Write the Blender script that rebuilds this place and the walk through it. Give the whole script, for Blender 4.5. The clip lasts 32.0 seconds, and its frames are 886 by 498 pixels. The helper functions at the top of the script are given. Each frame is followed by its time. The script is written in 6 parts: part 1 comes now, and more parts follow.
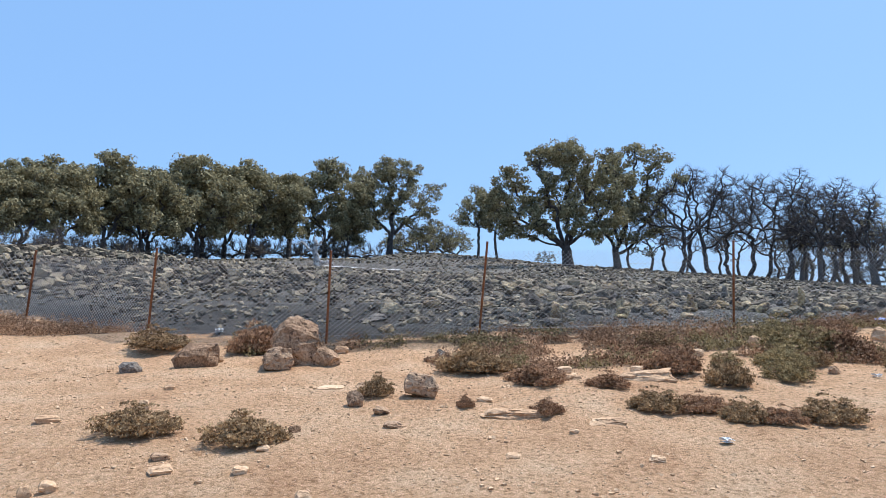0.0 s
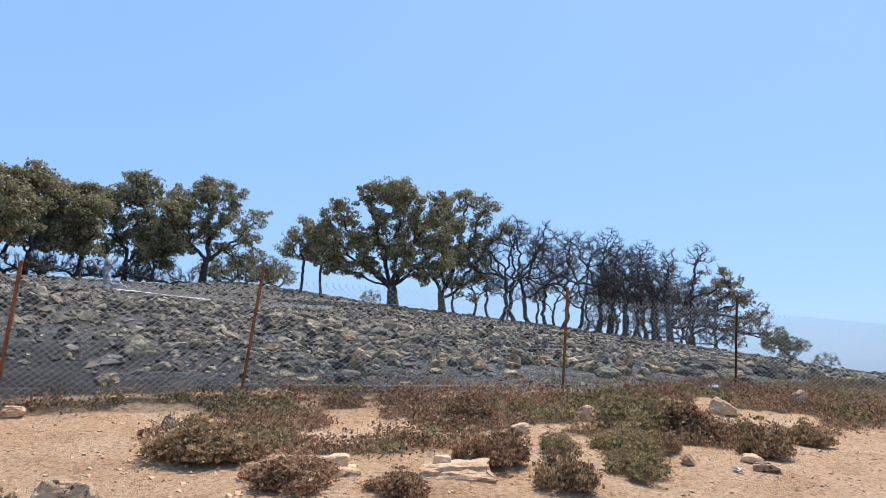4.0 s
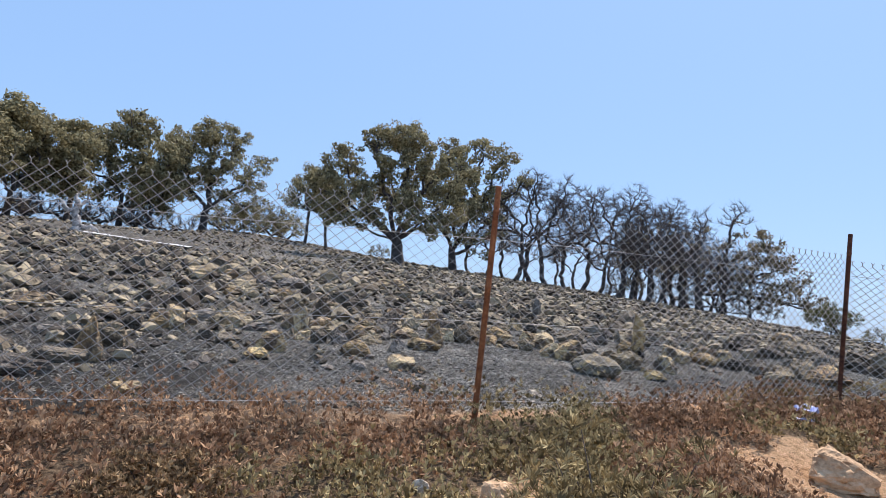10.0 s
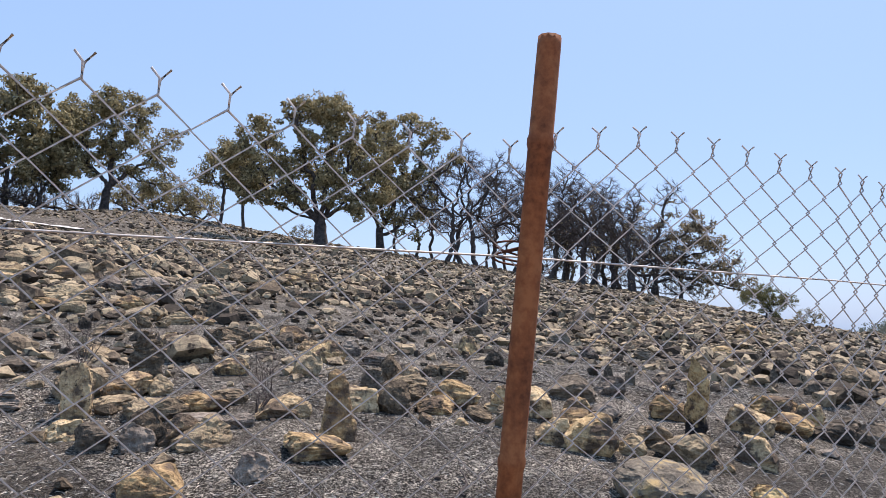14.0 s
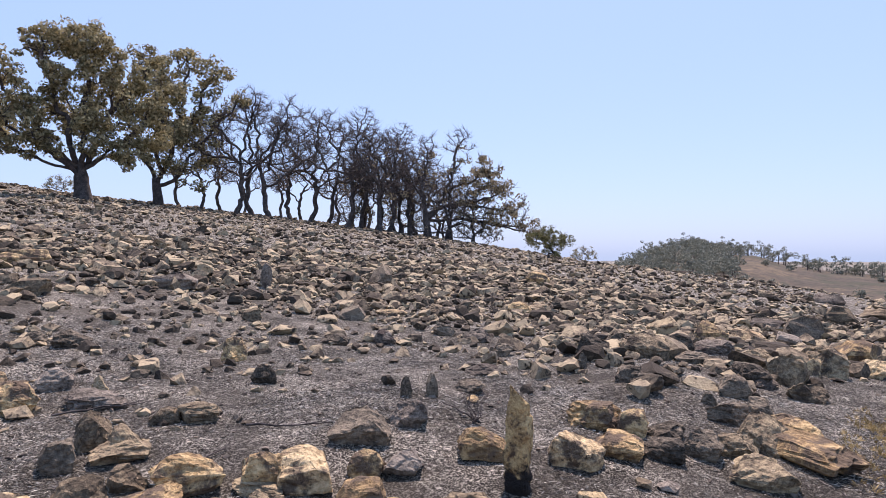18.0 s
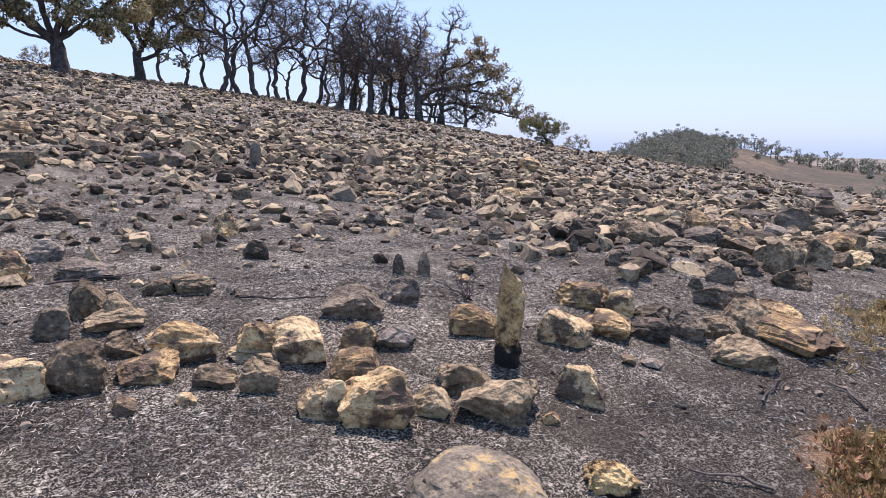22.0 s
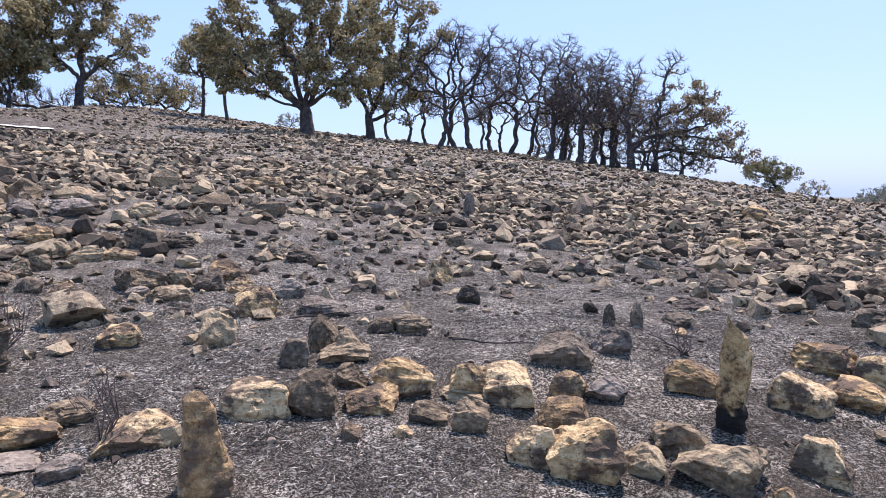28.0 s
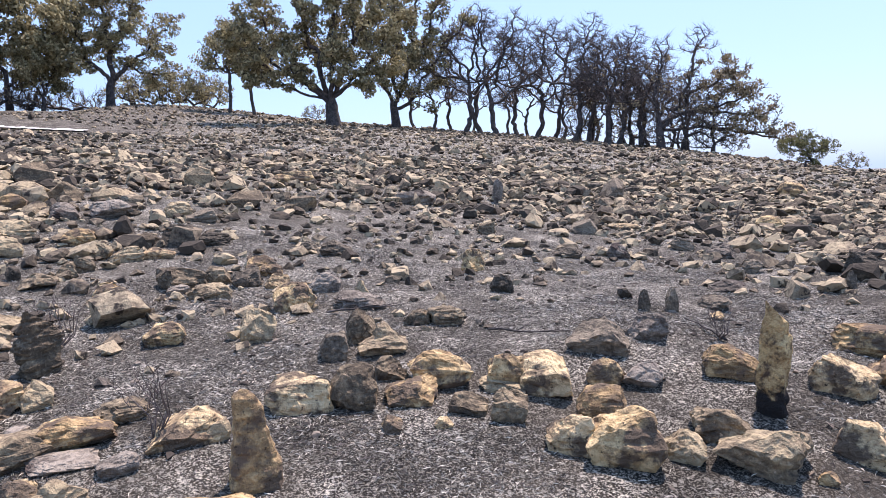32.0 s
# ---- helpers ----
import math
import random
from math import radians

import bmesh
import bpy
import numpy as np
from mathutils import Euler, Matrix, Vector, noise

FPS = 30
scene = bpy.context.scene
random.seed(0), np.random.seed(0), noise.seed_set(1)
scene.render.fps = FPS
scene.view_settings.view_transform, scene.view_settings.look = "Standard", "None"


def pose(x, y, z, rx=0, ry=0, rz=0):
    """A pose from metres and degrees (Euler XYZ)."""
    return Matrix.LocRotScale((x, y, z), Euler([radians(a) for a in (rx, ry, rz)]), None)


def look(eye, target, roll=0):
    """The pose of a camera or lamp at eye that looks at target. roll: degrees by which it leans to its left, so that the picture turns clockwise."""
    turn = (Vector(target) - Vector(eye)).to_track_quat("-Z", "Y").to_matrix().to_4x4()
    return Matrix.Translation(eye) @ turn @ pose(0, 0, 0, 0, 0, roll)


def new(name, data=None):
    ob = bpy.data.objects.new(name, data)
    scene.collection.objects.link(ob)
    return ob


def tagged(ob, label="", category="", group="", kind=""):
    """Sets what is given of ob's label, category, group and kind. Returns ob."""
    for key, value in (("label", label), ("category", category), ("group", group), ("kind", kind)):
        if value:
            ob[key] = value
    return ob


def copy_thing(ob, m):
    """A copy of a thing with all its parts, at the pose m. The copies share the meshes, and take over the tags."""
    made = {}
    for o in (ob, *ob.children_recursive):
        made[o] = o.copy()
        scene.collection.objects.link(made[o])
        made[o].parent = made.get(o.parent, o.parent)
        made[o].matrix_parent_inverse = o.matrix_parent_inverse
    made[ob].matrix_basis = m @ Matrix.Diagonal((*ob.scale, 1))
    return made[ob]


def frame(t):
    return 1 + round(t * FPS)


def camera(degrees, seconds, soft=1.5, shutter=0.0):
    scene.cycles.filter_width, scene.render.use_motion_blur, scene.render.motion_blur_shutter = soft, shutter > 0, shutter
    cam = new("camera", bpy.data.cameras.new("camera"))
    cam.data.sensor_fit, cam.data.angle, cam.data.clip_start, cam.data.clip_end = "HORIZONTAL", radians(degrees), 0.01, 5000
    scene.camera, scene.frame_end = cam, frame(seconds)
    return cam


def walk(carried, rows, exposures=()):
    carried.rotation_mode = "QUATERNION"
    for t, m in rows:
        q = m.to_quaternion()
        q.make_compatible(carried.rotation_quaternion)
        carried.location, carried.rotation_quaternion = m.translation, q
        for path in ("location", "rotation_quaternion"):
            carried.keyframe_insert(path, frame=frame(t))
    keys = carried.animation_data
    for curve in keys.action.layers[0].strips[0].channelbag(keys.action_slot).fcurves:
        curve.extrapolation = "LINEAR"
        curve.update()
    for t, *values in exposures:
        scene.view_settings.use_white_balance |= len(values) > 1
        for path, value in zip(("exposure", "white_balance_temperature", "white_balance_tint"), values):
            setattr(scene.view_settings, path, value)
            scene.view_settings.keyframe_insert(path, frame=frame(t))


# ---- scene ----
cam = camera(68.05, 32.0, soft=0.8)
PATH = [
    (0, (0.001, 0.0, 1.501), (-0.001, 1.987, 1.728), -0.4),
    (0.5, (-0.004, 0.147, 1.47), (0.0, 2.132, 1.715), -1.7),
    (1, (0.113, 0.476, 1.471), (0.183, 2.459, 1.714), -2.5),
    (1.5, (0.154, 0.784, 1.491), (0.251, 2.773, 1.675), -1.1),
    (2, (0.184, 1.136, 1.549), (0.485, 3.111, 1.646), -1.1),
    (2.5, (0.312, 1.486, 1.564), (0.533, 3.466, 1.743), -1.3),
    (3, (0.439, 1.761, 1.619), (0.743, 3.735, 1.711), 3.8),
    (3.5, (0.617, 2.144, 1.671), (1.13, 4.059, 1.935), 2.1),
    (5.5, (1.475, 3.562, 1.816), (1.886, 5.476, 2.223), 1.3),
    (6, (1.702, 3.92, 1.816), (2.105, 5.861, 2.077), 0.8),
    (6.5, (1.973, 4.386, 1.828), (2.474, 6.296, 2.144), 1.6),
    (7, (2.299, 4.829, 1.899), (2.78, 6.756, 2.135), -1.0),
    (7.5, (2.533, 5.229, 1.882), (2.897, 7.172, 2.186), 2.1),
    (8, (2.818, 5.65, 1.892), (3.318, 7.569, 2.157), 0.4),
    (8.5, (3.082, 6.04, 1.909), (3.399, 8.01, 2.048), -0.4),
    (9, (3.302, 6.502, 1.914), (3.619, 8.468, 2.094), 0.9),
    (9.5, (3.57, 6.877, 1.967), (3.812, 8.84, 2.26), -1.1),
    (10, (3.777, 7.224, 1.987), (4.207, 9.164, 2.211), 3.9),
    (10.5, (3.931, 7.639, 2.065), (4.424, 9.561, 2.32), 1.8),
    (11, (4.064, 8.078, 2.087), (4.448, 10.029, 2.301), 2.2),
    (11.5, (4.101, 8.447, 2.086), (4.438, 10.398, 2.371), 1.9),
    (12, (4.103, 8.816, 2.137), (4.324, 10.785, 2.412), 3.9),
    (12.5, (4.156, 9.245, 2.249), (4.491, 11.206, 2.451), 3.7),
    (13, (4.178, 9.6, 2.317), (4.693, 11.517, 2.564), 1.0),
    (13.5, (4.33, 9.96, 2.38), (5.006, 11.835, 2.546), 2.7),
    (14, (4.557, 10.394, 2.47), (5.202, 12.279, 2.645), 3.0),
    (14.5, (4.715, 10.752, 2.505), (5.511, 12.575, 2.714), 4.3),
    (16.5, (5.199, 11.305, 2.888), (5.822, 13.181, 3.19), -2.4),
    (17, (5.254, 11.38, 2.887), (6.022, 13.218, 3.059), -2.4),
    (17.5, (5.26, 11.44, 2.886), (6.132, 13.239, 2.94), -3.2),
    (18, (5.301, 11.507, 2.882), (6.49, 13.115, 2.906), 0.0),
    (18.5, (5.302, 11.551, 2.847), (6.727, 12.948, 2.722), -0.4),
    (19, (5.337, 11.559, 2.84), (6.577, 13.119, 2.676), 1.1),
    (19.5, (5.355, 11.57, 2.837), (6.716, 13.023, 2.653), 0.9),
    (20, (5.347, 11.583, 2.831), (6.69, 13.043, 2.581), 2.2),
    (20.5, (5.337, 11.586, 2.83), (6.59, 13.121, 2.559), 1.8),
    (21, (5.336, 11.577, 2.838), (6.546, 13.152, 2.598), 0.8),
    (21.5, (5.314, 11.569, 2.84), (6.472, 13.184, 2.613), 0.5),
    (22, (5.316, 11.57, 2.826), (6.517, 13.137, 2.507), 1.4),
    (22.5, (5.323, 11.58, 2.817), (6.585, 13.092, 2.473), 2.1),
    (23, (5.311, 11.58, 2.828), (6.493, 13.157, 2.489), -1.0),
    (23.5, (5.316, 11.567, 2.82), (6.468, 13.159, 2.45), -1.9),
    (24, (5.317, 11.57, 2.809), (6.489, 13.135, 2.388), -0.0),
    (24.5, (5.309, 11.576, 2.794), (6.479, 13.153, 2.418), 2.5),
    (25, (5.309, 11.574, 2.79), (6.335, 13.242, 2.385), 3.3),
    (25.5, (5.305, 11.579, 2.781), (6.144, 13.352, 2.389), 2.1),
    (27.5, (5.314, 11.56, 2.792), (6.093, 13.384, 2.533), -1.8),
    (28, (5.281, 11.555, 2.819), (5.941, 13.434, 2.637), 0.6),
    (28.5, (5.28, 11.565, 2.816), (5.852, 13.46, 2.528), -2.0),
    (29, (5.252, 11.557, 2.802), (5.663, 13.499, 2.558), -3.4),
    (29.5, (5.254, 11.565, 2.832), (5.713, 13.496, 2.58), -2.3),
    (30, (5.258, 11.551, 2.838), (5.683, 13.489, 2.584), -0.3),
    (30.5, (5.252, 11.541, 2.847), (5.773, 13.454, 2.587), 1.1),
    (31, (5.248, 11.536, 2.852), (5.826, 13.44, 2.645), -1.9),
    (31.5, (5.245, 11.539, 2.855), (5.856, 13.432, 2.648), -2.1),
    (32, (5.25, 11.533, 2.856), (5.824, 13.436, 2.633), -1.5),
]
walk(cam, [(t, look(eye, target, roll)) for t, eye, target, roll in PATH], exposures=[(0.0, 0.11, 5750, 11), (3.5, 0.14, 5850, 12), (6.0, 0.17, 6100, 15), (13.0, 0.24, 6450, 18), (14.5, 0.29, 6700, 23), (16.5, 0.24, 6750, 25), (19.0, 0.43, 6600, 31), (25.0, 0.47, 6550, 27), (28.0, 0.52, 6300, 28), (29.0, 0.66, 6350, 26), (32.0, 0.65, 6350, 26)])

# ---- light ----
SUN_ELEVATION, SUN_AZIMUTH = 66.0, 48.0  # azimuth: degrees from +y towards +x
world = bpy.data.worlds.new("world")
scene.world = world
world.use_nodes = True
wn, wl = world.node_tree.nodes, world.node_tree.links
sky = wn.new("ShaderNodeTexSky")
sky.sky_type, sky.sun_disc = "NISHITA", False
sky.sun_elevation, sky.sun_rotation = radians(SUN_ELEVATION), radians(SUN_AZIMUTH)
sky.air_density, sky.dust_density, sky.ozone_density = 1.0, 1.2, 0.8
haze = wn.new("ShaderNodeMix")
haze.data_type = "RGBA"
haze.inputs["Factor"].default_value = 0.65
haze.inputs["B"].default_value = (2.3, 4.0, 6.35, 1.0)  # even summer haze
wl.new(sky.outputs["Color"], haze.inputs["A"])
wl.new(haze.outputs["Result"], wn["Background"].inputs["Color"])
wn["Background"].inputs["Strength"].default_value = 0.14
sun = new("sun", bpy.data.lights.new("sun", "SUN"))
sun.data.energy, sun.data.angle, sun.data.color = 5.0, radians(0.6), (1.0, 0.9, 0.775)
a, e = radians(SUN_AZIMUTH), radians(SUN_ELEVATION)
sun.matrix_world = look((40 * math.sin(a) * math.cos(e), 40 * math.cos(a) * math.cos(e), 40 * math.sin(e)), (0, 0, 0))


# ---- materials ----
def surface(name, dark, mid, light, scale, fine, rough=0.9, bump=0.5, depth=0.02, island=0.0, chance=0.0, metal=0.0, third=None, third_scale=2.0, third_at=0.6, speck=None, speck_scale=30.0, speck_at=0.6):
    """A rough surface in three tones: stains at one scale, grain at a finer one, relief from both.
    island: how far each loose piece differs; chance: how far each object differs."""
    m = bpy.data.materials.new(name)
    m.use_nodes = True
    n, l = m.node_tree.nodes, m.node_tree.links
    b = n["Principled BSDF"]
    b.inputs["Roughness"].default_value, b.inputs["Metallic"].default_value = rough, metal
    b.inputs["Specular IOR Level"].default_value = 0.25
    geo = n.new("ShaderNodeNewGeometry")
    big, small = n.new("ShaderNodeTexNoise"), n.new("ShaderNodeTexNoise")
    for tex, s, d in ((big, scale, 6), (small, fine, 5)):
        tex.inputs["Scale"].default_value, tex.inputs["Detail"].default_value, tex.inputs["Roughness"].default_value = s, d, 0.62
        l.new(geo.outputs["Position"], tex.inputs["Vector"])
    add = n.new("ShaderNodeMath")
    add.operation = "MULTIPLY_ADD"
    add.inputs[1].default_value, add.inputs[2].default_value = 0.55, 0.0
    l.new(small.outputs["Fac"], add.inputs[0])
    total = n.new("ShaderNodeMath")
    total.operation = "MULTIPLY_ADD"
    total.inputs[1].default_value = 0.55
    l.new(big.outputs["Fac"], total.inputs[0])
    l.new(add.outputs[0], total.inputs[2])
    value = total.outputs[0]
    if island or chance:
        shift = n.new("ShaderNodeMath")
        shift.operation = "MULTIPLY_ADD"
        shift.inputs[1].default_value = island or chance
        if island:
            l.new(geo.outputs["Random Per Island"], shift.inputs[0])
        else:
            info = n.new("ShaderNodeObjectInfo")
            l.new(info.outputs["Random"], shift.inputs[0])
        l.new(value, shift.inputs[2])
        less = n.new("ShaderNodeMath")
        less.inputs[1].default_value = -0.5 * (island or chance)
        l.new(shift.outputs[0], less.inputs[0])
        value = less.outputs[0]
    ramp = n.new("ShaderNodeValToRGB")
    ramp.color_ramp.elements[0].position, ramp.color_ramp.elements[0].color = 0.42, (*dark, 1)
    ramp.color_ramp.elements[1].position, ramp.color_ramp.elements[1].color = 0.67, (*light, 1)
    ramp.color_ramp.elements.new(0.54).color = (*mid, 1)
    l.new(value, ramp.inputs["Fac"])
    colour = ramp.outputs["Color"]
    for tint, size, at, soft in ((third, third_scale, third_at, 0.05), (speck, speck_scale, speck_at, 0.03)):
        if not tint:
            continue
        patch = n.new("ShaderNodeTexNoise")
        patch.inputs["Scale"].default_value, patch.inputs["Detail"].default_value, patch.inputs["Roughness"].default_value = size, 5, 0.65
        l.new(geo.outputs["Position"], patch.inputs["Vector"])
        edge = n.new("ShaderNodeMapRange")
        edge.inputs["From Min"].default_value, edge.inputs["From Max"].default_value = at - soft, at + soft
        l.new(patch.outputs["Fac"], edge.inputs["Value"])
        mix = n.new("ShaderNodeMix")
        mix.data_type = "RGBA"
        l.new(edge.outputs[0], mix.inputs["Factor"])
        l.new(colour, mix.inputs["A"])
        mix.inputs["B"].default_value = (*tint, 1)
        colour = mix.outputs["Result"]
    l.new(colour, b.inputs["Base Color"])
    rel = n.new("ShaderNodeBump")
    rel.inputs["Strength"].default_value, rel.inputs["Distance"].default_value = bump, depth
    l.new(total.outputs[0], rel.inputs["Height"])
    l.new(rel.outputs["Normal"], b.inputs["Normal"])
    return m


def foliage(name, low, mid, high, lucid=0.25):
    """Leaves, each a little different from its neighbours."""
    m = bpy.data.materials.new(name)
    m.use_nodes = True
    n, l = m.node_tree.nodes, m.node_tree.links
    b = n["Principled BSDF"]
    b.inputs["Roughness"].default_value = 0.8
    b.inputs["Specular IOR Level"].default_value = 0.12
    geo, tex = n.new("ShaderNodeNewGeometry"), n.new("ShaderNodeTexNoise")
    tex.inputs["Scale"].default_value, tex.inputs["Detail"].default_value = 0.55, 3
    l.new(geo.outputs["Position"], tex.inputs["Vector"])
    mixed = n.new("ShaderNodeMath")
    mixed.operation = "MULTIPLY_ADD"
    mixed.inputs[1].default_value = 0.6
    l.new(geo.outputs["Random Per Island"], mixed.inputs[0])
    half = n.new("ShaderNodeMath")
    half.operation = "MULTIPLY"
    half.inputs[1].default_value = 0.5
    l.new(tex.outputs["Fac"], half.inputs[0])
    l.new(half.outputs[0], mixed.inputs[2])
    ramp = n.new("ShaderNodeValToRGB")
    ramp.color_ramp.elements[0].position, ramp.color_ramp.elements[0].color = 0.2, (*low, 1)
    ramp.color_ramp.elements[1].position, ramp.color_ramp.elements[1].color = 0.8, (*high, 1)
    ramp.color_ramp.elements.new(0.5).color = (*mid, 1)
    l.new(mixed.outputs[0], ramp.inputs["Fac"])
    l.new(ramp.outputs["Color"], b.inputs["Base Color"])
    tr, mix = n.new("ShaderNodeBsdfTranslucent"), n.new("ShaderNodeMixShader")
    l.new(ramp.outputs["Color"], tr.inputs["Color"])
    mix.inputs["Fac"].default_value = lucid
    l.new(b.outputs[0], mix.inputs[1])
    l.new(tr.outputs[0], mix.inputs[2])
    l.new(mix.outputs[0], n["Material Output"].inputs["Surface"])
    return m


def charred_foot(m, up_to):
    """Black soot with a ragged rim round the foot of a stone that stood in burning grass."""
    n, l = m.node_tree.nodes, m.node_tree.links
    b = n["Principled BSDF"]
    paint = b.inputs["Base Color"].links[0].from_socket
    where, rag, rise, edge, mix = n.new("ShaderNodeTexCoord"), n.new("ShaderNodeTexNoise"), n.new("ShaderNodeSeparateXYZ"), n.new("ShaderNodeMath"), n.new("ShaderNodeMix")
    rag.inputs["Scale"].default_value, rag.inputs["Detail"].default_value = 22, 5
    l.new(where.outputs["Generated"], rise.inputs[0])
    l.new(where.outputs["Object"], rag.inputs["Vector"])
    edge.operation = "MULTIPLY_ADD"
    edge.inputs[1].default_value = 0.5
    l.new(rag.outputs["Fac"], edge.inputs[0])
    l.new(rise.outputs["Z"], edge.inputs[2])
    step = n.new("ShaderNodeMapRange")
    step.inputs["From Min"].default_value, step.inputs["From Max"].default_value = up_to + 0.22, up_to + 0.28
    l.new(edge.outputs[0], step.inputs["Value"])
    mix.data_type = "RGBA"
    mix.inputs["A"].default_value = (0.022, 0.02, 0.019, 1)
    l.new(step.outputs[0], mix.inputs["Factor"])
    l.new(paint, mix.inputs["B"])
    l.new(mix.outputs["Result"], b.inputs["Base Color"])


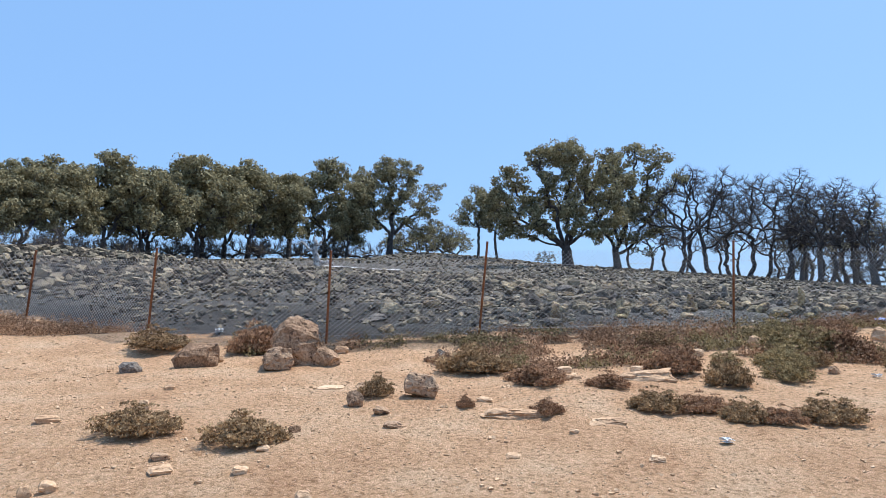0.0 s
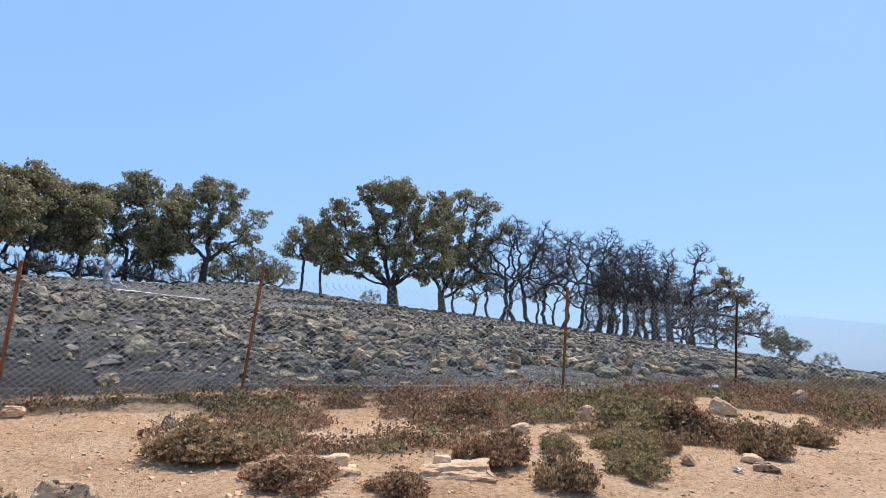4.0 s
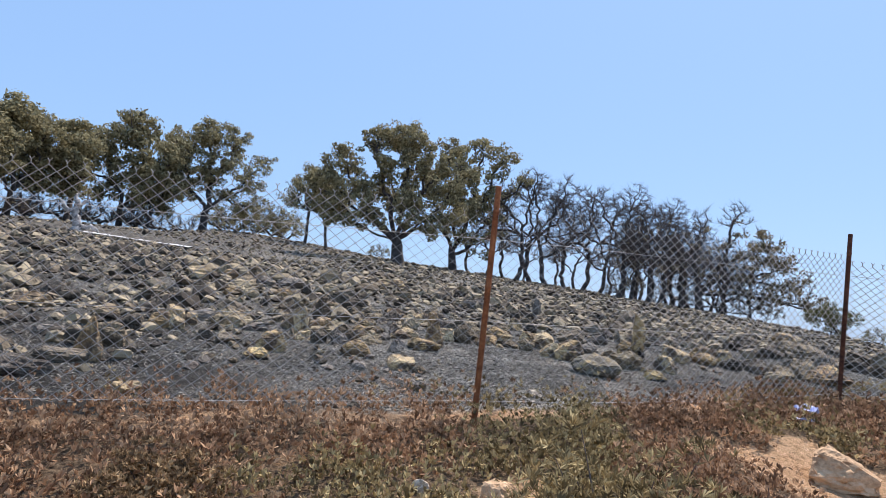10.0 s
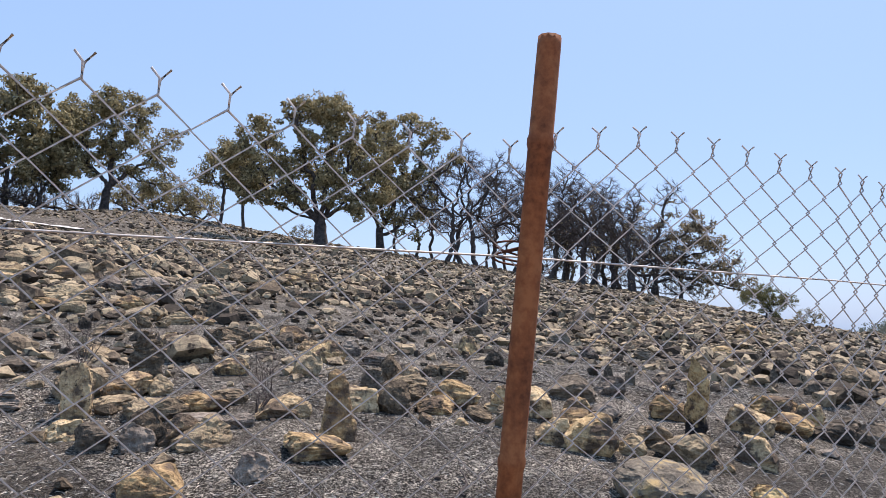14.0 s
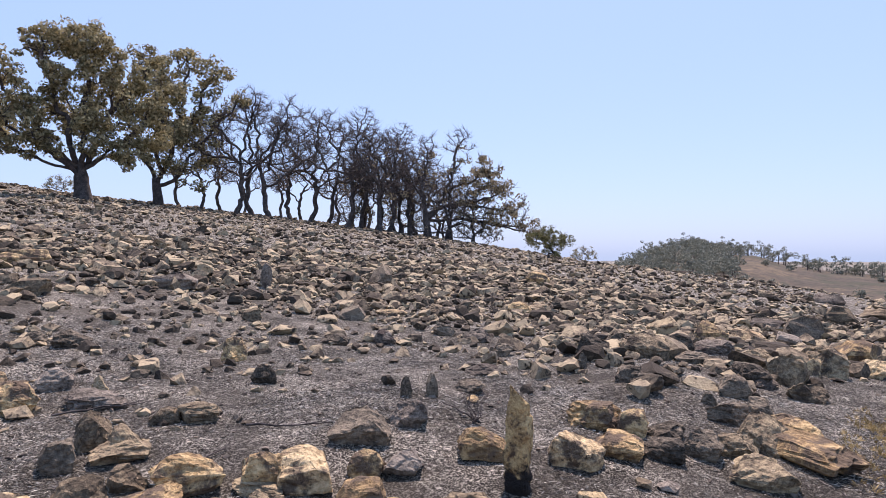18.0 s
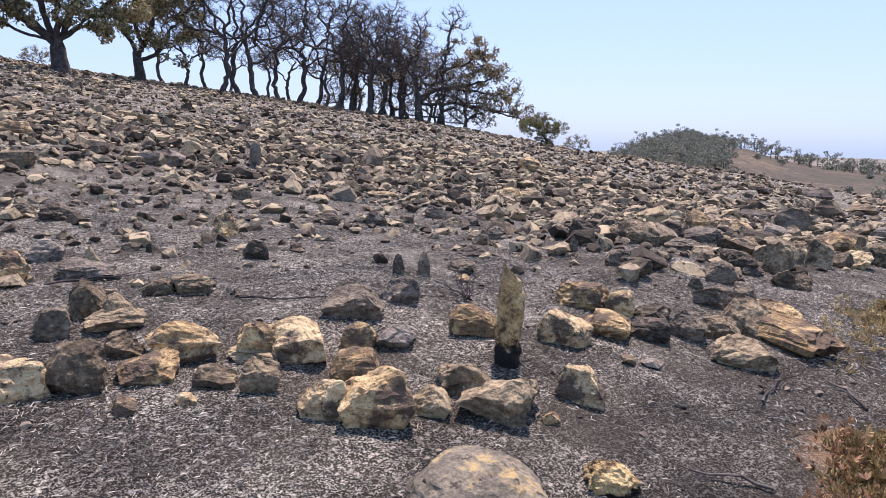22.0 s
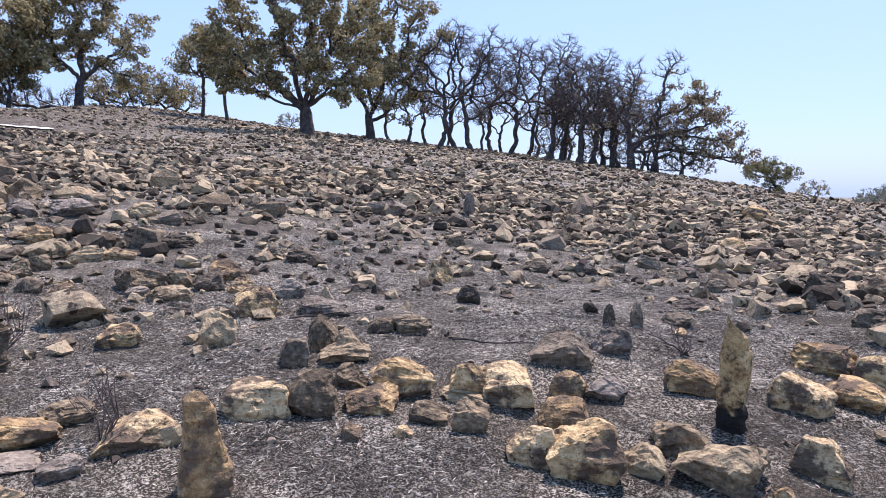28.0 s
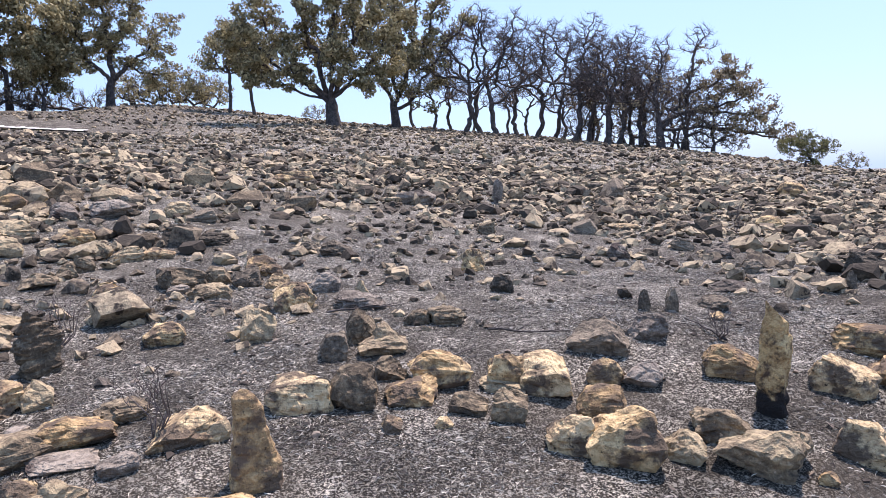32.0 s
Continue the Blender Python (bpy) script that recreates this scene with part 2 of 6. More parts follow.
M = {
    "ochre": surface("ochre_stone", (0.205, 0.139, 0.076), (0.435, 0.305, 0.153), (0.69, 0.52, 0.285), 5, 34, bump=1.0, depth=0.05, chance=0.2, third=(0.135, 0.1, 0.07), third_scale=7, third_at=0.51, speck=(0.054, 0.04, 0.029), speck_scale=52, speck_at=0.64),
    "pale": surface("pale_stone", (0.268, 0.186, 0.112), (0.516, 0.382, 0.216), (0.715, 0.568, 0.341), 6, 38, bump=1.0, depth=0.05, chance=0.16, third=(0.14, 0.107, 0.076), third_scale=8, third_at=0.53, speck=(0.05, 0.038, 0.027), speck_scale=56, speck_at=0.63),
    "brown": surface("scorched_brown_stone", (0.1, 0.079, 0.055), (0.23, 0.18, 0.118), (0.43, 0.345, 0.215), 5, 36, bump=1.0, depth=0.05, chance=0.26, third=(0.062, 0.05, 0.038), third_scale=4, third_at=0.59, speck=(0.5, 0.396, 0.282), speck_scale=34, speck_at=0.67),
    "grey": surface("scorched_grey_stone", (0.085, 0.072, 0.059), (0.18, 0.153, 0.124), (0.335, 0.29, 0.235), 5, 36, bump=1.0, depth=0.05, chance=0.22, third=(0.065, 0.05, 0.044), third_scale=4, third_at=0.6, speck=(0.374, 0.32, 0.26), speck_scale=40, speck_at=0.68),
    "dark": surface("sooty_stone", (0.046, 0.04, 0.031), (0.12, 0.1, 0.076), (0.25, 0.207, 0.15), 5, 36, bump=1.0, depth=0.05, chance=0.18, speck=(0.4, 0.318, 0.244), speck_scale=36, speck_at=0.70),
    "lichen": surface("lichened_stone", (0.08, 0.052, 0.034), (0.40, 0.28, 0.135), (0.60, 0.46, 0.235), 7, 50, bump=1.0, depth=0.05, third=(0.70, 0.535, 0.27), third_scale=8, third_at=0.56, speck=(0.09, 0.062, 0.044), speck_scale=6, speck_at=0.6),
    "boulder": surface("grey_boulder_stone", (0.08, 0.07, 0.055), (0.158, 0.139, 0.108), (0.262, 0.235, 0.172), 5, 50, bump=0.8, depth=0.03, third=(0.40, 0.30, 0.145), third_scale=10, third_at=0.58, speck=(0.06, 0.05, 0.042), speck_scale=22, speck_at=0.62),
    "tan": surface("tan_stone", (0.19, 0.115, 0.067), (0.38, 0.242, 0.142), (0.58, 0.395, 0.245), 4, 30, bump=1.0, depth=0.05, chance=0.16, speck=(0.112, 0.068, 0.043), speck_scale=16, speck_at=0.6),
    "sand": surface("sandy_stone", (0.42, 0.262, 0.148), (0.61, 0.40, 0.232), (0.74, 0.525, 0.33), 4, 35, bump=1.0, chance=0.1),
    "white": surface("whitish_stone", (0.33, 0.261, 0.182), (0.567, 0.463, 0.346), (0.742, 0.637, 0.501), 5, 40, bump=0.7, chance=0.1),
    "rubble": surface("rubble_stone", (0.056, 0.046, 0.035), (0.195, 0.156, 0.108), (0.4, 0.327, 0.213), 2.5, 18, bump=1.0, depth=0.05, island=0.4, speck=(0.05, 0.041, 0.032), speck_scale=9, speck_at=0.58),
    "gravel": surface("gravel_stone", (0.44, 0.275, 0.155), (0.58, 0.375, 0.215), (0.70, 0.495, 0.31), 3, 30, island=0.25),
    "chips": surface("burnt_chips", (0.06, 0.05, 0.042), (0.12, 0.1, 0.082), (0.2, 0.168, 0.134), 3, 30, island=0.6),
    # char tones raised a little: haze over the ridge trees put into the colour
    "bark": surface("charred_bark", (0.032, 0.028, 0.027), (0.07, 0.062, 0.058), (0.15, 0.13, 0.118), 3, 22, bump=0.8, depth=0.03),
    "twig": surface("scorched_twigs", (0.05, 0.042, 0.039), (0.105, 0.087, 0.08), (0.2, 0.165, 0.147), 2, 20),
    "rust": surface("rusted_steel", (0.13, 0.047, 0.021), (0.24, 0.09, 0.036), (0.33, 0.14, 0.058), 9, 60, rough=0.75, bump=0.35, depth=0.002, metal=0.1),
    "darkrust": surface("dark_rusted_steel", (0.035, 0.018, 0.013), (0.09, 0.038, 0.024), (0.17, 0.075, 0.045), 9, 70, rough=0.75, bump=0.4, depth=0.003, metal=0.15),
    "wire": surface("weathered_wire", (0.34, 0.325, 0.30), (0.52, 0.50, 0.47), (0.66, 0.64, 0.60), 20, 120, rough=0.55, bump=0.1, depth=0.001, metal=0.2),
    "ash": surface("white_ash", (0.42, 0.41, 0.40), (0.68, 0.67, 0.65), (0.82, 0.81, 0.79), 4, 40, bump=0.4),
    "flake": surface("ash_flake", (0.2, 0.185, 0.152), (0.44, 0.407, 0.34), (0.72, 0.668, 0.565), 4, 40, island=0.6),
    "plastic": surface("crumpled_plastic", (0.24, 0.27, 0.55), (0.5, 0.53, 0.76), (0.82, 0.83, 0.88), 14, 60, rough=0.4, bump=0.2),
    "paper": surface("white_plastic", (0.62, 0.62, 0.62), (0.78, 0.78, 0.77), (0.86, 0.86, 0.85), 14, 60, rough=0.5, bump=0.2),
    "oakleaf": foliage("oak_leaves", (0.125, 0.11, 0.062), (0.265, 0.233, 0.128), (0.46, 0.41, 0.235), 0.3),
    "dryleaf": foliage("scorched_leaves", (0.10, 0.084, 0.055), (0.235, 0.195, 0.122), (0.40, 0.335, 0.215), 0.3),
    "greenleaf": foliage("green_leaves", (0.085, 0.09, 0.042), (0.18, 0.18, 0.088), (0.30, 0.285, 0.14), 0.3),
    "mat": foliage("dry_mat_leaves", (0.11, 0.064, 0.039), (0.335, 0.196, 0.112), (0.63, 0.415, 0.245), 0.18),
    "mat_green": foliage("olive_shrub_leaves", (0.075, 0.056, 0.03), (0.27, 0.205, 0.098), (0.58, 0.46, 0.235), 0.15),
    "shrubleaf": foliage("dark_shrub_leaves", (0.10, 0.066, 0.036), (0.32, 0.212, 0.112), (0.60, 0.43, 0.235), 0.18),
    "straw": foliage("dry_straw", (0.12, 0.088, 0.042), (0.29, 0.215, 0.1), (0.52, 0.41, 0.21), 0.15),
    # leaf green paled towards grey: the distance haze is put into the colour
    "farleaf": foliage("haze_paled_leaves", (0.13, 0.142, 0.118), (0.185, 0.197, 0.158), (0.25, 0.26, 0.205)),
}


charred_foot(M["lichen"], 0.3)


def ground_material():
    """Bare sandy earth outside the fence and charred earth with pale ash inside it, told apart by the mesh's own burnt layer."""
    m = bpy.data.materials.new("earth")
    m.use_nodes = True
    n, l = m.node_tree.nodes, m.node_tree.links
    b = n["Principled BSDF"]
    b.inputs["Roughness"].default_value = 0.95
    b.inputs["Specular IOR Level"].default_value = 0.15
    geo = n.new("ShaderNodeNewGeometry")

    def tex(scale, detail=6, rough=0.62):
        t = n.new("ShaderNodeTexNoise")
        t.inputs["Scale"].default_value, t.inputs["Detail"].default_value, t.inputs["Roughness"].default_value = scale, detail, rough
        l.new(geo.outputs["Position"], t.inputs["Vector"])
        return t.outputs["Fac"]

    def ramp(fac, *stops):
        r = n.new("ShaderNodeValToRGB")
        r.color_ramp.elements[0].position, r.color_ramp.elements[0].color = stops[0][0], (*stops[0][1], 1)
        r.color_ramp.elements[1].position, r.color_ramp.elements[1].color = stops[-1][0], (*stops[-1][1], 1)
        for at, c in stops[1:-1]:
            r.color_ramp.elements.new(at).color = (*c, 1)
        l.new(fac, r.inputs["Fac"])
        return r.outputs["Color"]

    def mix(fac, a, b2, kind="MIX"):
        x = n.new("ShaderNodeMix")
        x.data_type, x.blend_type = "RGBA", kind
        if isinstance(fac, float):
            x.inputs["Factor"].default_value = fac
        else:
            l.new(fac, x.inputs["Factor"])
        l.new(a, x.inputs["A"])
        l.new(b2, x.inputs["B"])
        return x.outputs["Result"]

    sand = ramp(tex(1.1), (0.3, (0.63, 0.37, 0.2)), (0.5, (0.79, 0.505, 0.29)), (0.7, (0.85, 0.60, 0.375)))
    grain = ramp(tex(22, 4, 0.7), (0.36, (0.50, 0.44, 0.38)), (0.47, (0.88, 0.85, 0.81)), (0.58, (1.0, 1.0, 1.0)))
    sand = mix(0.95, sand, grain, "MULTIPLY")
    sand = mix(1.0, sand, ramp(tex(45, 2, 0.5), (0.60, (0.0, 0.0, 0.0)), (0.64, (0.16, 0.14, 0.115))), "ADD")
    char = ramp(tex(1.6), (0.35, (0.027, 0.0243, 0.0205)), (0.52, (0.051, 0.0452, 0.0377)), (0.68, (0.1, 0.0878, 0.071)))
    fine = ramp(tex(110, 2, 0.6), (0.515, (0.0, 0.0, 0.0)), (0.585, (0.58, 0.545, 0.46)))
    coarse = ramp(tex(40, 4, 0.75), (0.55, (0.0, 0.0, 0.0)), (0.60, (0.80, 0.75, 0.64)))
    fleck = mix(1.0, fine, coarse, "LIGHTEN")
    dust = ramp(tex(1.9, 6, 0.68), (0.38, (0.2, 0.2, 0.2)), (0.50, (0.5, 0.5, 0.5)), (0.62, (1.1, 1.1, 1.1)))
    fleck = mix(1.0, fleck, dust, "MULTIPLY")
    ashen = n.new("ShaderNodeAttribute")
    ashen.attribute_name = "ashen"
    fleck = mix(1.0, fleck, ashen.outputs["Color"], "MULTIPLY")
    char = mix(1.0, char, fleck, "ADD")
    layer = n.new("ShaderNodeAttribute")
    layer.attribute_name = "burnt"
    wob = n.new("ShaderNodeMath")
    wob.operation = "MULTIPLY_ADD"
    wob.inputs[1].default_value, wob.inputs[2].default_value = 0.9, -0.45
    l.new(tex(2.2), wob.inputs[0])
    tot = n.new("ShaderNodeMath")
    l.new(layer.outputs["Fac"], tot.inputs[0])
    l.new(wob.outputs[0], tot.inputs[1])
    step = n.new("ShaderNodeMapRange")
    step.inputs["From Min"].default_value, step.inputs["From Max"].default_value = 0.4, 0.6
    l.new(tot.outputs[0], step.inputs["Value"])
    cover = n.new("ShaderNodeAttribute")
    cover.attribute_name = "litter"
    debris = ramp(tex(30, 6, 0.75), (0.36, (0.085, 0.057, 0.037)), (0.52, (0.24, 0.165, 0.10)), (0.68, (0.46, 0.34, 0.215)))
    spread = n.new("ShaderNodeMath")
    spread.operation = "MULTIPLY_ADD"
    spread.inputs[1].default_value = 0.8
    l.new(tex(6), spread.inputs[0])
    l.new(cover.outputs["Fac"], spread.inputs[2])
    soft = n.new("ShaderNodeMapRange")
    soft.inputs["From Min"].default_value, soft.inputs["From Max"].default_value = 0.65, 0.95
    l.new(spread.outputs[0], soft.inputs["Value"])
    sand = mix(soft.outputs[0], sand, debris)
    l.new(mix(step.outputs[0], sand, char), b.inputs["Base Color"])
    rel = n.new("ShaderNodeBump")
    rel.inputs["Strength"].default_value, rel.inputs["Distance"].default_value = 1.0, 0.07
    rough = n.new("ShaderNodeMath")
    rough.operation = "MULTIPLY_ADD"
    rough.inputs[1].default_value = 0.45
    l.new(tex(75, 3, 0.6), rough.inputs[0])
    l.new(tex(16, 8, 0.78), rough.inputs[2])
    l.new(rough.outputs[0], rel.inputs["Height"])
    l.new(rel.outputs["Normal"], b.inputs["Normal"])
    return m


# ---- mesh tools ----
rng = np.random.default_rng(7)


def mesh_of(name, verts, faces, material, smooth=False):
    """A mesh from arrays of corners and of equal faces."""
    verts, faces = np.asarray(verts, np.float32), np.asarray(faces, np.int32)
    me = bpy.data.meshes.new(name)
    k = faces.shape[1]
    me.vertices.add(len(verts))
    me.vertices.foreach_set("co", verts.ravel())
    me.loops.add(faces.size)
    me.loops.foreach_set("vertex_index", faces.ravel())
    me.polygons.add(len(faces))
    me.polygons.foreach_set("loop_start", np.arange(0, faces.size, k, dtype=np.int32))
    me.polygons.foreach_set("use_smooth", np.full(len(faces), smooth))
    me.update(calc_edges=True)
    me.materials.append(material)
    return me


def part(name, me, parent, label=""):
    """One mesh as a part of a thing."""
    ob = new(name, me)
    ob.parent = parent
    return tagged(ob, label)


def joined(pieces):
    """Pieces of (corners, faces) as one pair of arrays."""
    at, vs, fs = 0, [], []
    for v, f in pieces:
        vs.append(v)
        fs.append(f + at)
        at += len(v)
    return np.concatenate(vs), np.concatenate(fs)


def tube(points, radii, sides=6, cap=True):
    """A tapering tube along points: corners and triangles."""
    p, r = np.asarray(points, float), np.asarray(radii, float) * np.ones(len(points))
    d = np.gradient(p, axis=0)
    d /= np.linalg.norm(d, axis=1)[:, None] + 1e-9
    ref = np.where(np.abs(d[:, 2:3]) > 0.8, [[1.0, 0, 0]], [[0, 0, 1.0]])
    u = np.cross(d, ref)
    u /= np.linalg.norm(u, axis=1)[:, None]
    w = np.cross(d, u)
    t = np.arange(sides) * 2 * np.pi / sides
    v = (p[:, None] + r[:, None, None] * (u[:, None] * np.cos(t)[None, :, None] + w[:, None] * np.sin(t)[None, :, None])).reshape(-1, 3)
    i, j = np.meshgrid(np.arange(len(p) - 1), np.arange(sides), indexing="ij")
    i, j = i.ravel(), j.ravel()
    a, b, c, e2 = i * sides + j, i * sides + (j + 1) % sides, (i + 1) * sides + (j + 1) % sides, (i + 1) * sides + j
    f = np.concatenate([np.stack([a, b, c], 1), np.stack([a, c, e2], 1)])
    if cap:
        top = (len(p) - 1) * sides
        f = np.concatenate([f, [[top, top + k, top + k + 1] for k in range(1, sides - 1)]])
    return v, f


def broken(points, cuts, seed, bite=0.3):
    """A hull of points split along random planes, as stone breaks."""
    g = np.random.default_rng(seed)
    bm = bmesh.new()
    for q in points:
        bm.verts.new(q)
    bmesh.ops.convex_hull(bm, input=bm.verts)
    bmesh.ops.delete(bm, geom=[v for v in bm.verts if not v.link_faces], context="VERTS")
    for k in range(cuts):
        n = g.normal(size=3) * (1, 1, 0.8)
        n[2] = abs(n[2]) if k % 3 else n[2]
        n /= np.linalg.norm(n)
        far = np.array([v.co.dot(n) for v in bm.verts])
        at = far.max() - np.ptp(far) * bite * g.uniform(0.15, 1) ** 1.2
        bmesh.ops.bisect_plane(bm, geom=bm.verts[:] + bm.edges[:] + bm.faces[:], plane_co=Vector(n) * at, plane_no=Vector(n), clear_outer=True)
        rim = [q for q in bm.edges if q.is_boundary]
        if len(rim) > 2:
            bmesh.ops.contextual_create(bm, geom=rim)
    return bm


def stone_shape(cuts, seed):
    """An angular stone, 1 along each axis, from a few broken planes, resting on z = 0."""
    g = np.random.default_rng(seed)
    d = g.normal(size=(10 + cuts, 3))
    d /= np.linalg.norm(d, axis=1)[:, None] ** 0.8 * np.abs(d).max(1)[:, None] ** 0.2
    bm = broken([tuple(q) for q in d * g.uniform(0.4, 0.5, (len(d), 1))], cuts, seed, 0.3)
    bmesh.ops.triangulate(bm, faces=bm.faces)
    bm.verts.index_update()
    v = np.array([q.co[:] for q in bm.verts])
    f = np.array([[q.index for q in face.verts] for face in bm.faces])
    bm.free()
    v -= (v.min(0) + v.max(0)) / 2
    v /= np.ptp(v, axis=0)
    v[:, 2] += 0.5
    return v, f


def turn_z(a):
    c, s = np.cos(a), np.sin(a)
    return np.array([[c, -s, 0], [s, c, 0], [0, 0, 1]])


# ---- terrain ----
def vnoise(x, y, seed=0.0):
    ix, iy = np.floor(x), np.floor(y)
    fx, fy = x - ix, y - iy
    fx, fy = fx * fx * (3 - 2 * fx), fy * fy * (3 - 2 * fy)
    def corner(a, b):
        s = np.sin(a * 127.1 + b * 311.7 + seed * 74.7) * 43758.5453
        return s - np.floor(s)
    low = corner(ix, iy) * (1 - fx) + corner(ix + 1, iy) * fx
    top = corner(ix, iy + 1) * (1 - fx) + corner(ix + 1, iy + 1) * fx
    return low * (1 - fy) + top * fy - 0.5


EYE_SPOT = (5.3, 11.5)
CREST_BEARING = [-180, -110, -90, -73, -60, -49, -42, -35, -28, -21, -8, -2, 3, 12, 32, 58, 80, 110, 180]
CREST_RADIUS = [400, 120, 60, 46, 55, 47, 56, 64, 68, 70, 70, 82, 92, 58, 44, 28, 40, 200, 400]


def fence_y(x):
    return np.interp(x, [-30, -8.5, -5, -1.9, 0.58, 4.97, 8.55, 11.3, 16, 20.5, 32.5, 50], [23.0, 13.4, 11.12, 10.6, 11.02, 11.35, 12.2, 11.5, 11.8, 13, 16.9, 24.5])


def burn_y(x):
    """How far the fire came down towards the fence."""
    return np.interp(x, [-30, -8.5, -5, -1.9, 0.58, 4.97, 6.4, 7.5, 8.4, 9.2, 10.2, 11, 11.8, 14, 20, 32, 50], [23.3, 13.7, 11.3, 10.7, 11.1, 11.5, 11.8, 12.4, 12.72, 12.45, 12.5, 12.75, 12.9, 12.9, 13.6, 17.5, 25])


def slope(x, y):
    """The hillside before its crest."""
    rise = np.interp(y, [-200, -12, 0, 10, 11.3, 13.2, 15, 17.1, 217.1], [-6, -1.1, 0, 1.03, 1.36, 1.56, 1.84, 1.95, 24.83])
    k = np.clip((y - 12) / 10, 0, 1)
    k = k * k * (3 - 2 * k)
    return rise - 0.067 * (x - 5.5) * k - 0.04 * np.clip(x - 10, 0, 40) * (1 - k)


def height(x, y):
    """The ground's height at x, y."""
    x, y = np.asarray(x, float), np.asarray(y, float)
    dx, dy = x - EYE_SPOT[0], y - EYE_SPOT[1]
    r = np.hypot(dx, dy) + 1e-6
    edge = np.interp(np.degrees(np.arctan2(-dx, dy)), CREST_BEARING, CREST_RADIUS)
    d = np.clip(r - edge, 0, None)
    k = np.minimum(1, edge / r)
    z = slope(EYE_SPOT[0] + dx * k, EYE_SPOT[1] + dy * k)
    graze = (z - 2.85) / edge
    z = np.where(d > 0, np.maximum(z + np.where(d < 36, graze * d - d * d / 500, 36 * graze - 2.6 - 0.6 * (d - 36)), np.minimum(z, -30.0)), z)
    near = np.exp(-((r / 60) ** 2))
    burnt = np.clip((y - fence_y(x) + 0.3) / 1.5, 0, 1)
    z = z + near * (0.10 * vnoise(x / 2.3, y / 2.3, 1) + 0.045 * vnoise(x / 0.7, y / 0.7, 2) + 0.03 * vnoise(x / 0.25, y / 0.25, 3))
    # a hollow in the hillside, and the bank of the oaks behind it
    z = z + np.interp(np.degrees(np.arctan2(-dx, dy)), [-6, 4, 30, 50], [0, 1, 1, 0]) * np.interp(r, [14, 30, 46, 60, 76], [0, -0.6, -1.0, -0.5, 0.35])
    z = z - 0.13 * np.exp(-(((x - 1.9) / 2.3) ** 2) - (((y - 17.4) / 3.2) ** 2))  # a shallow dip
    return z + burnt * near * 0.16 * vnoise(x / 4.1, y / 3.1, 4)


def mat_density(x, y):
    low = np.interp(x, [-14, -9, -7, -5.5, -4.2, -3.5, -2.8, -2.3, -1.9, -0.5, 0, 1, 2, 3, 4.5, 6, 9, 14], [15, 12, 11.1, 11.3, 11.2, 10.6, 9.6, 10.4, 10.1, 10.2, 8.5, 8.1, 8.3, 8.7, 8.4, 8.8, 9.8, 11.2])
    high = np.where(x > 8.7, np.minimum(burn_y(x), 12.3), burn_y(x) + np.where(x < -3.5, 0.45, np.where((x > 1) & (x < 6.5), 0.6, 0.15)))
    d = np.clip((y - low) / 0.5, 0, 1) * np.clip((high - y) / 0.4, 0, 1)
    d = d * np.clip(0.95 + 1.3 * vnoise(x / 1.1, y / 0.8, 31) + 0.8 * vnoise(x / 0.35, y / 0.35, 32), 0, 1)
    d = d * np.where(y > fence_y(x) - 0.1, 0.4, 1.0)
    for hx, hy, hr in ((0.9, 8.25, 0.55), (-0.3, 9.9, 0.6), (1.8, 10.45, 0.32), (4.0, 9.0, 0.42), (7.4, 10.2, 0.7), (2.0, 9.75, 0.62), (4.75, 10.0, 0.4), (3.9, 9.75, 0.3), (1.5, 8.3, 0.4), (-3.8, 10.9, 0.5), (6.9, 10.75, 0.35), (2.35, 8.0, 0.35), (3.84, 9.25, 0.6), (5.24, 8.79, 0.5), (7.6, 10.15, 0.5)):
        d = d * np.clip((np.hypot((x - hx) * 0.65, y - hy) + 0.55 * vnoise(x / 0.45, y / 0.3, 37) + 0.3 * vnoise(x / 0.16, y / 0.13, 38) - hr * 0.8) / 0.16, 0, 1)
    return d


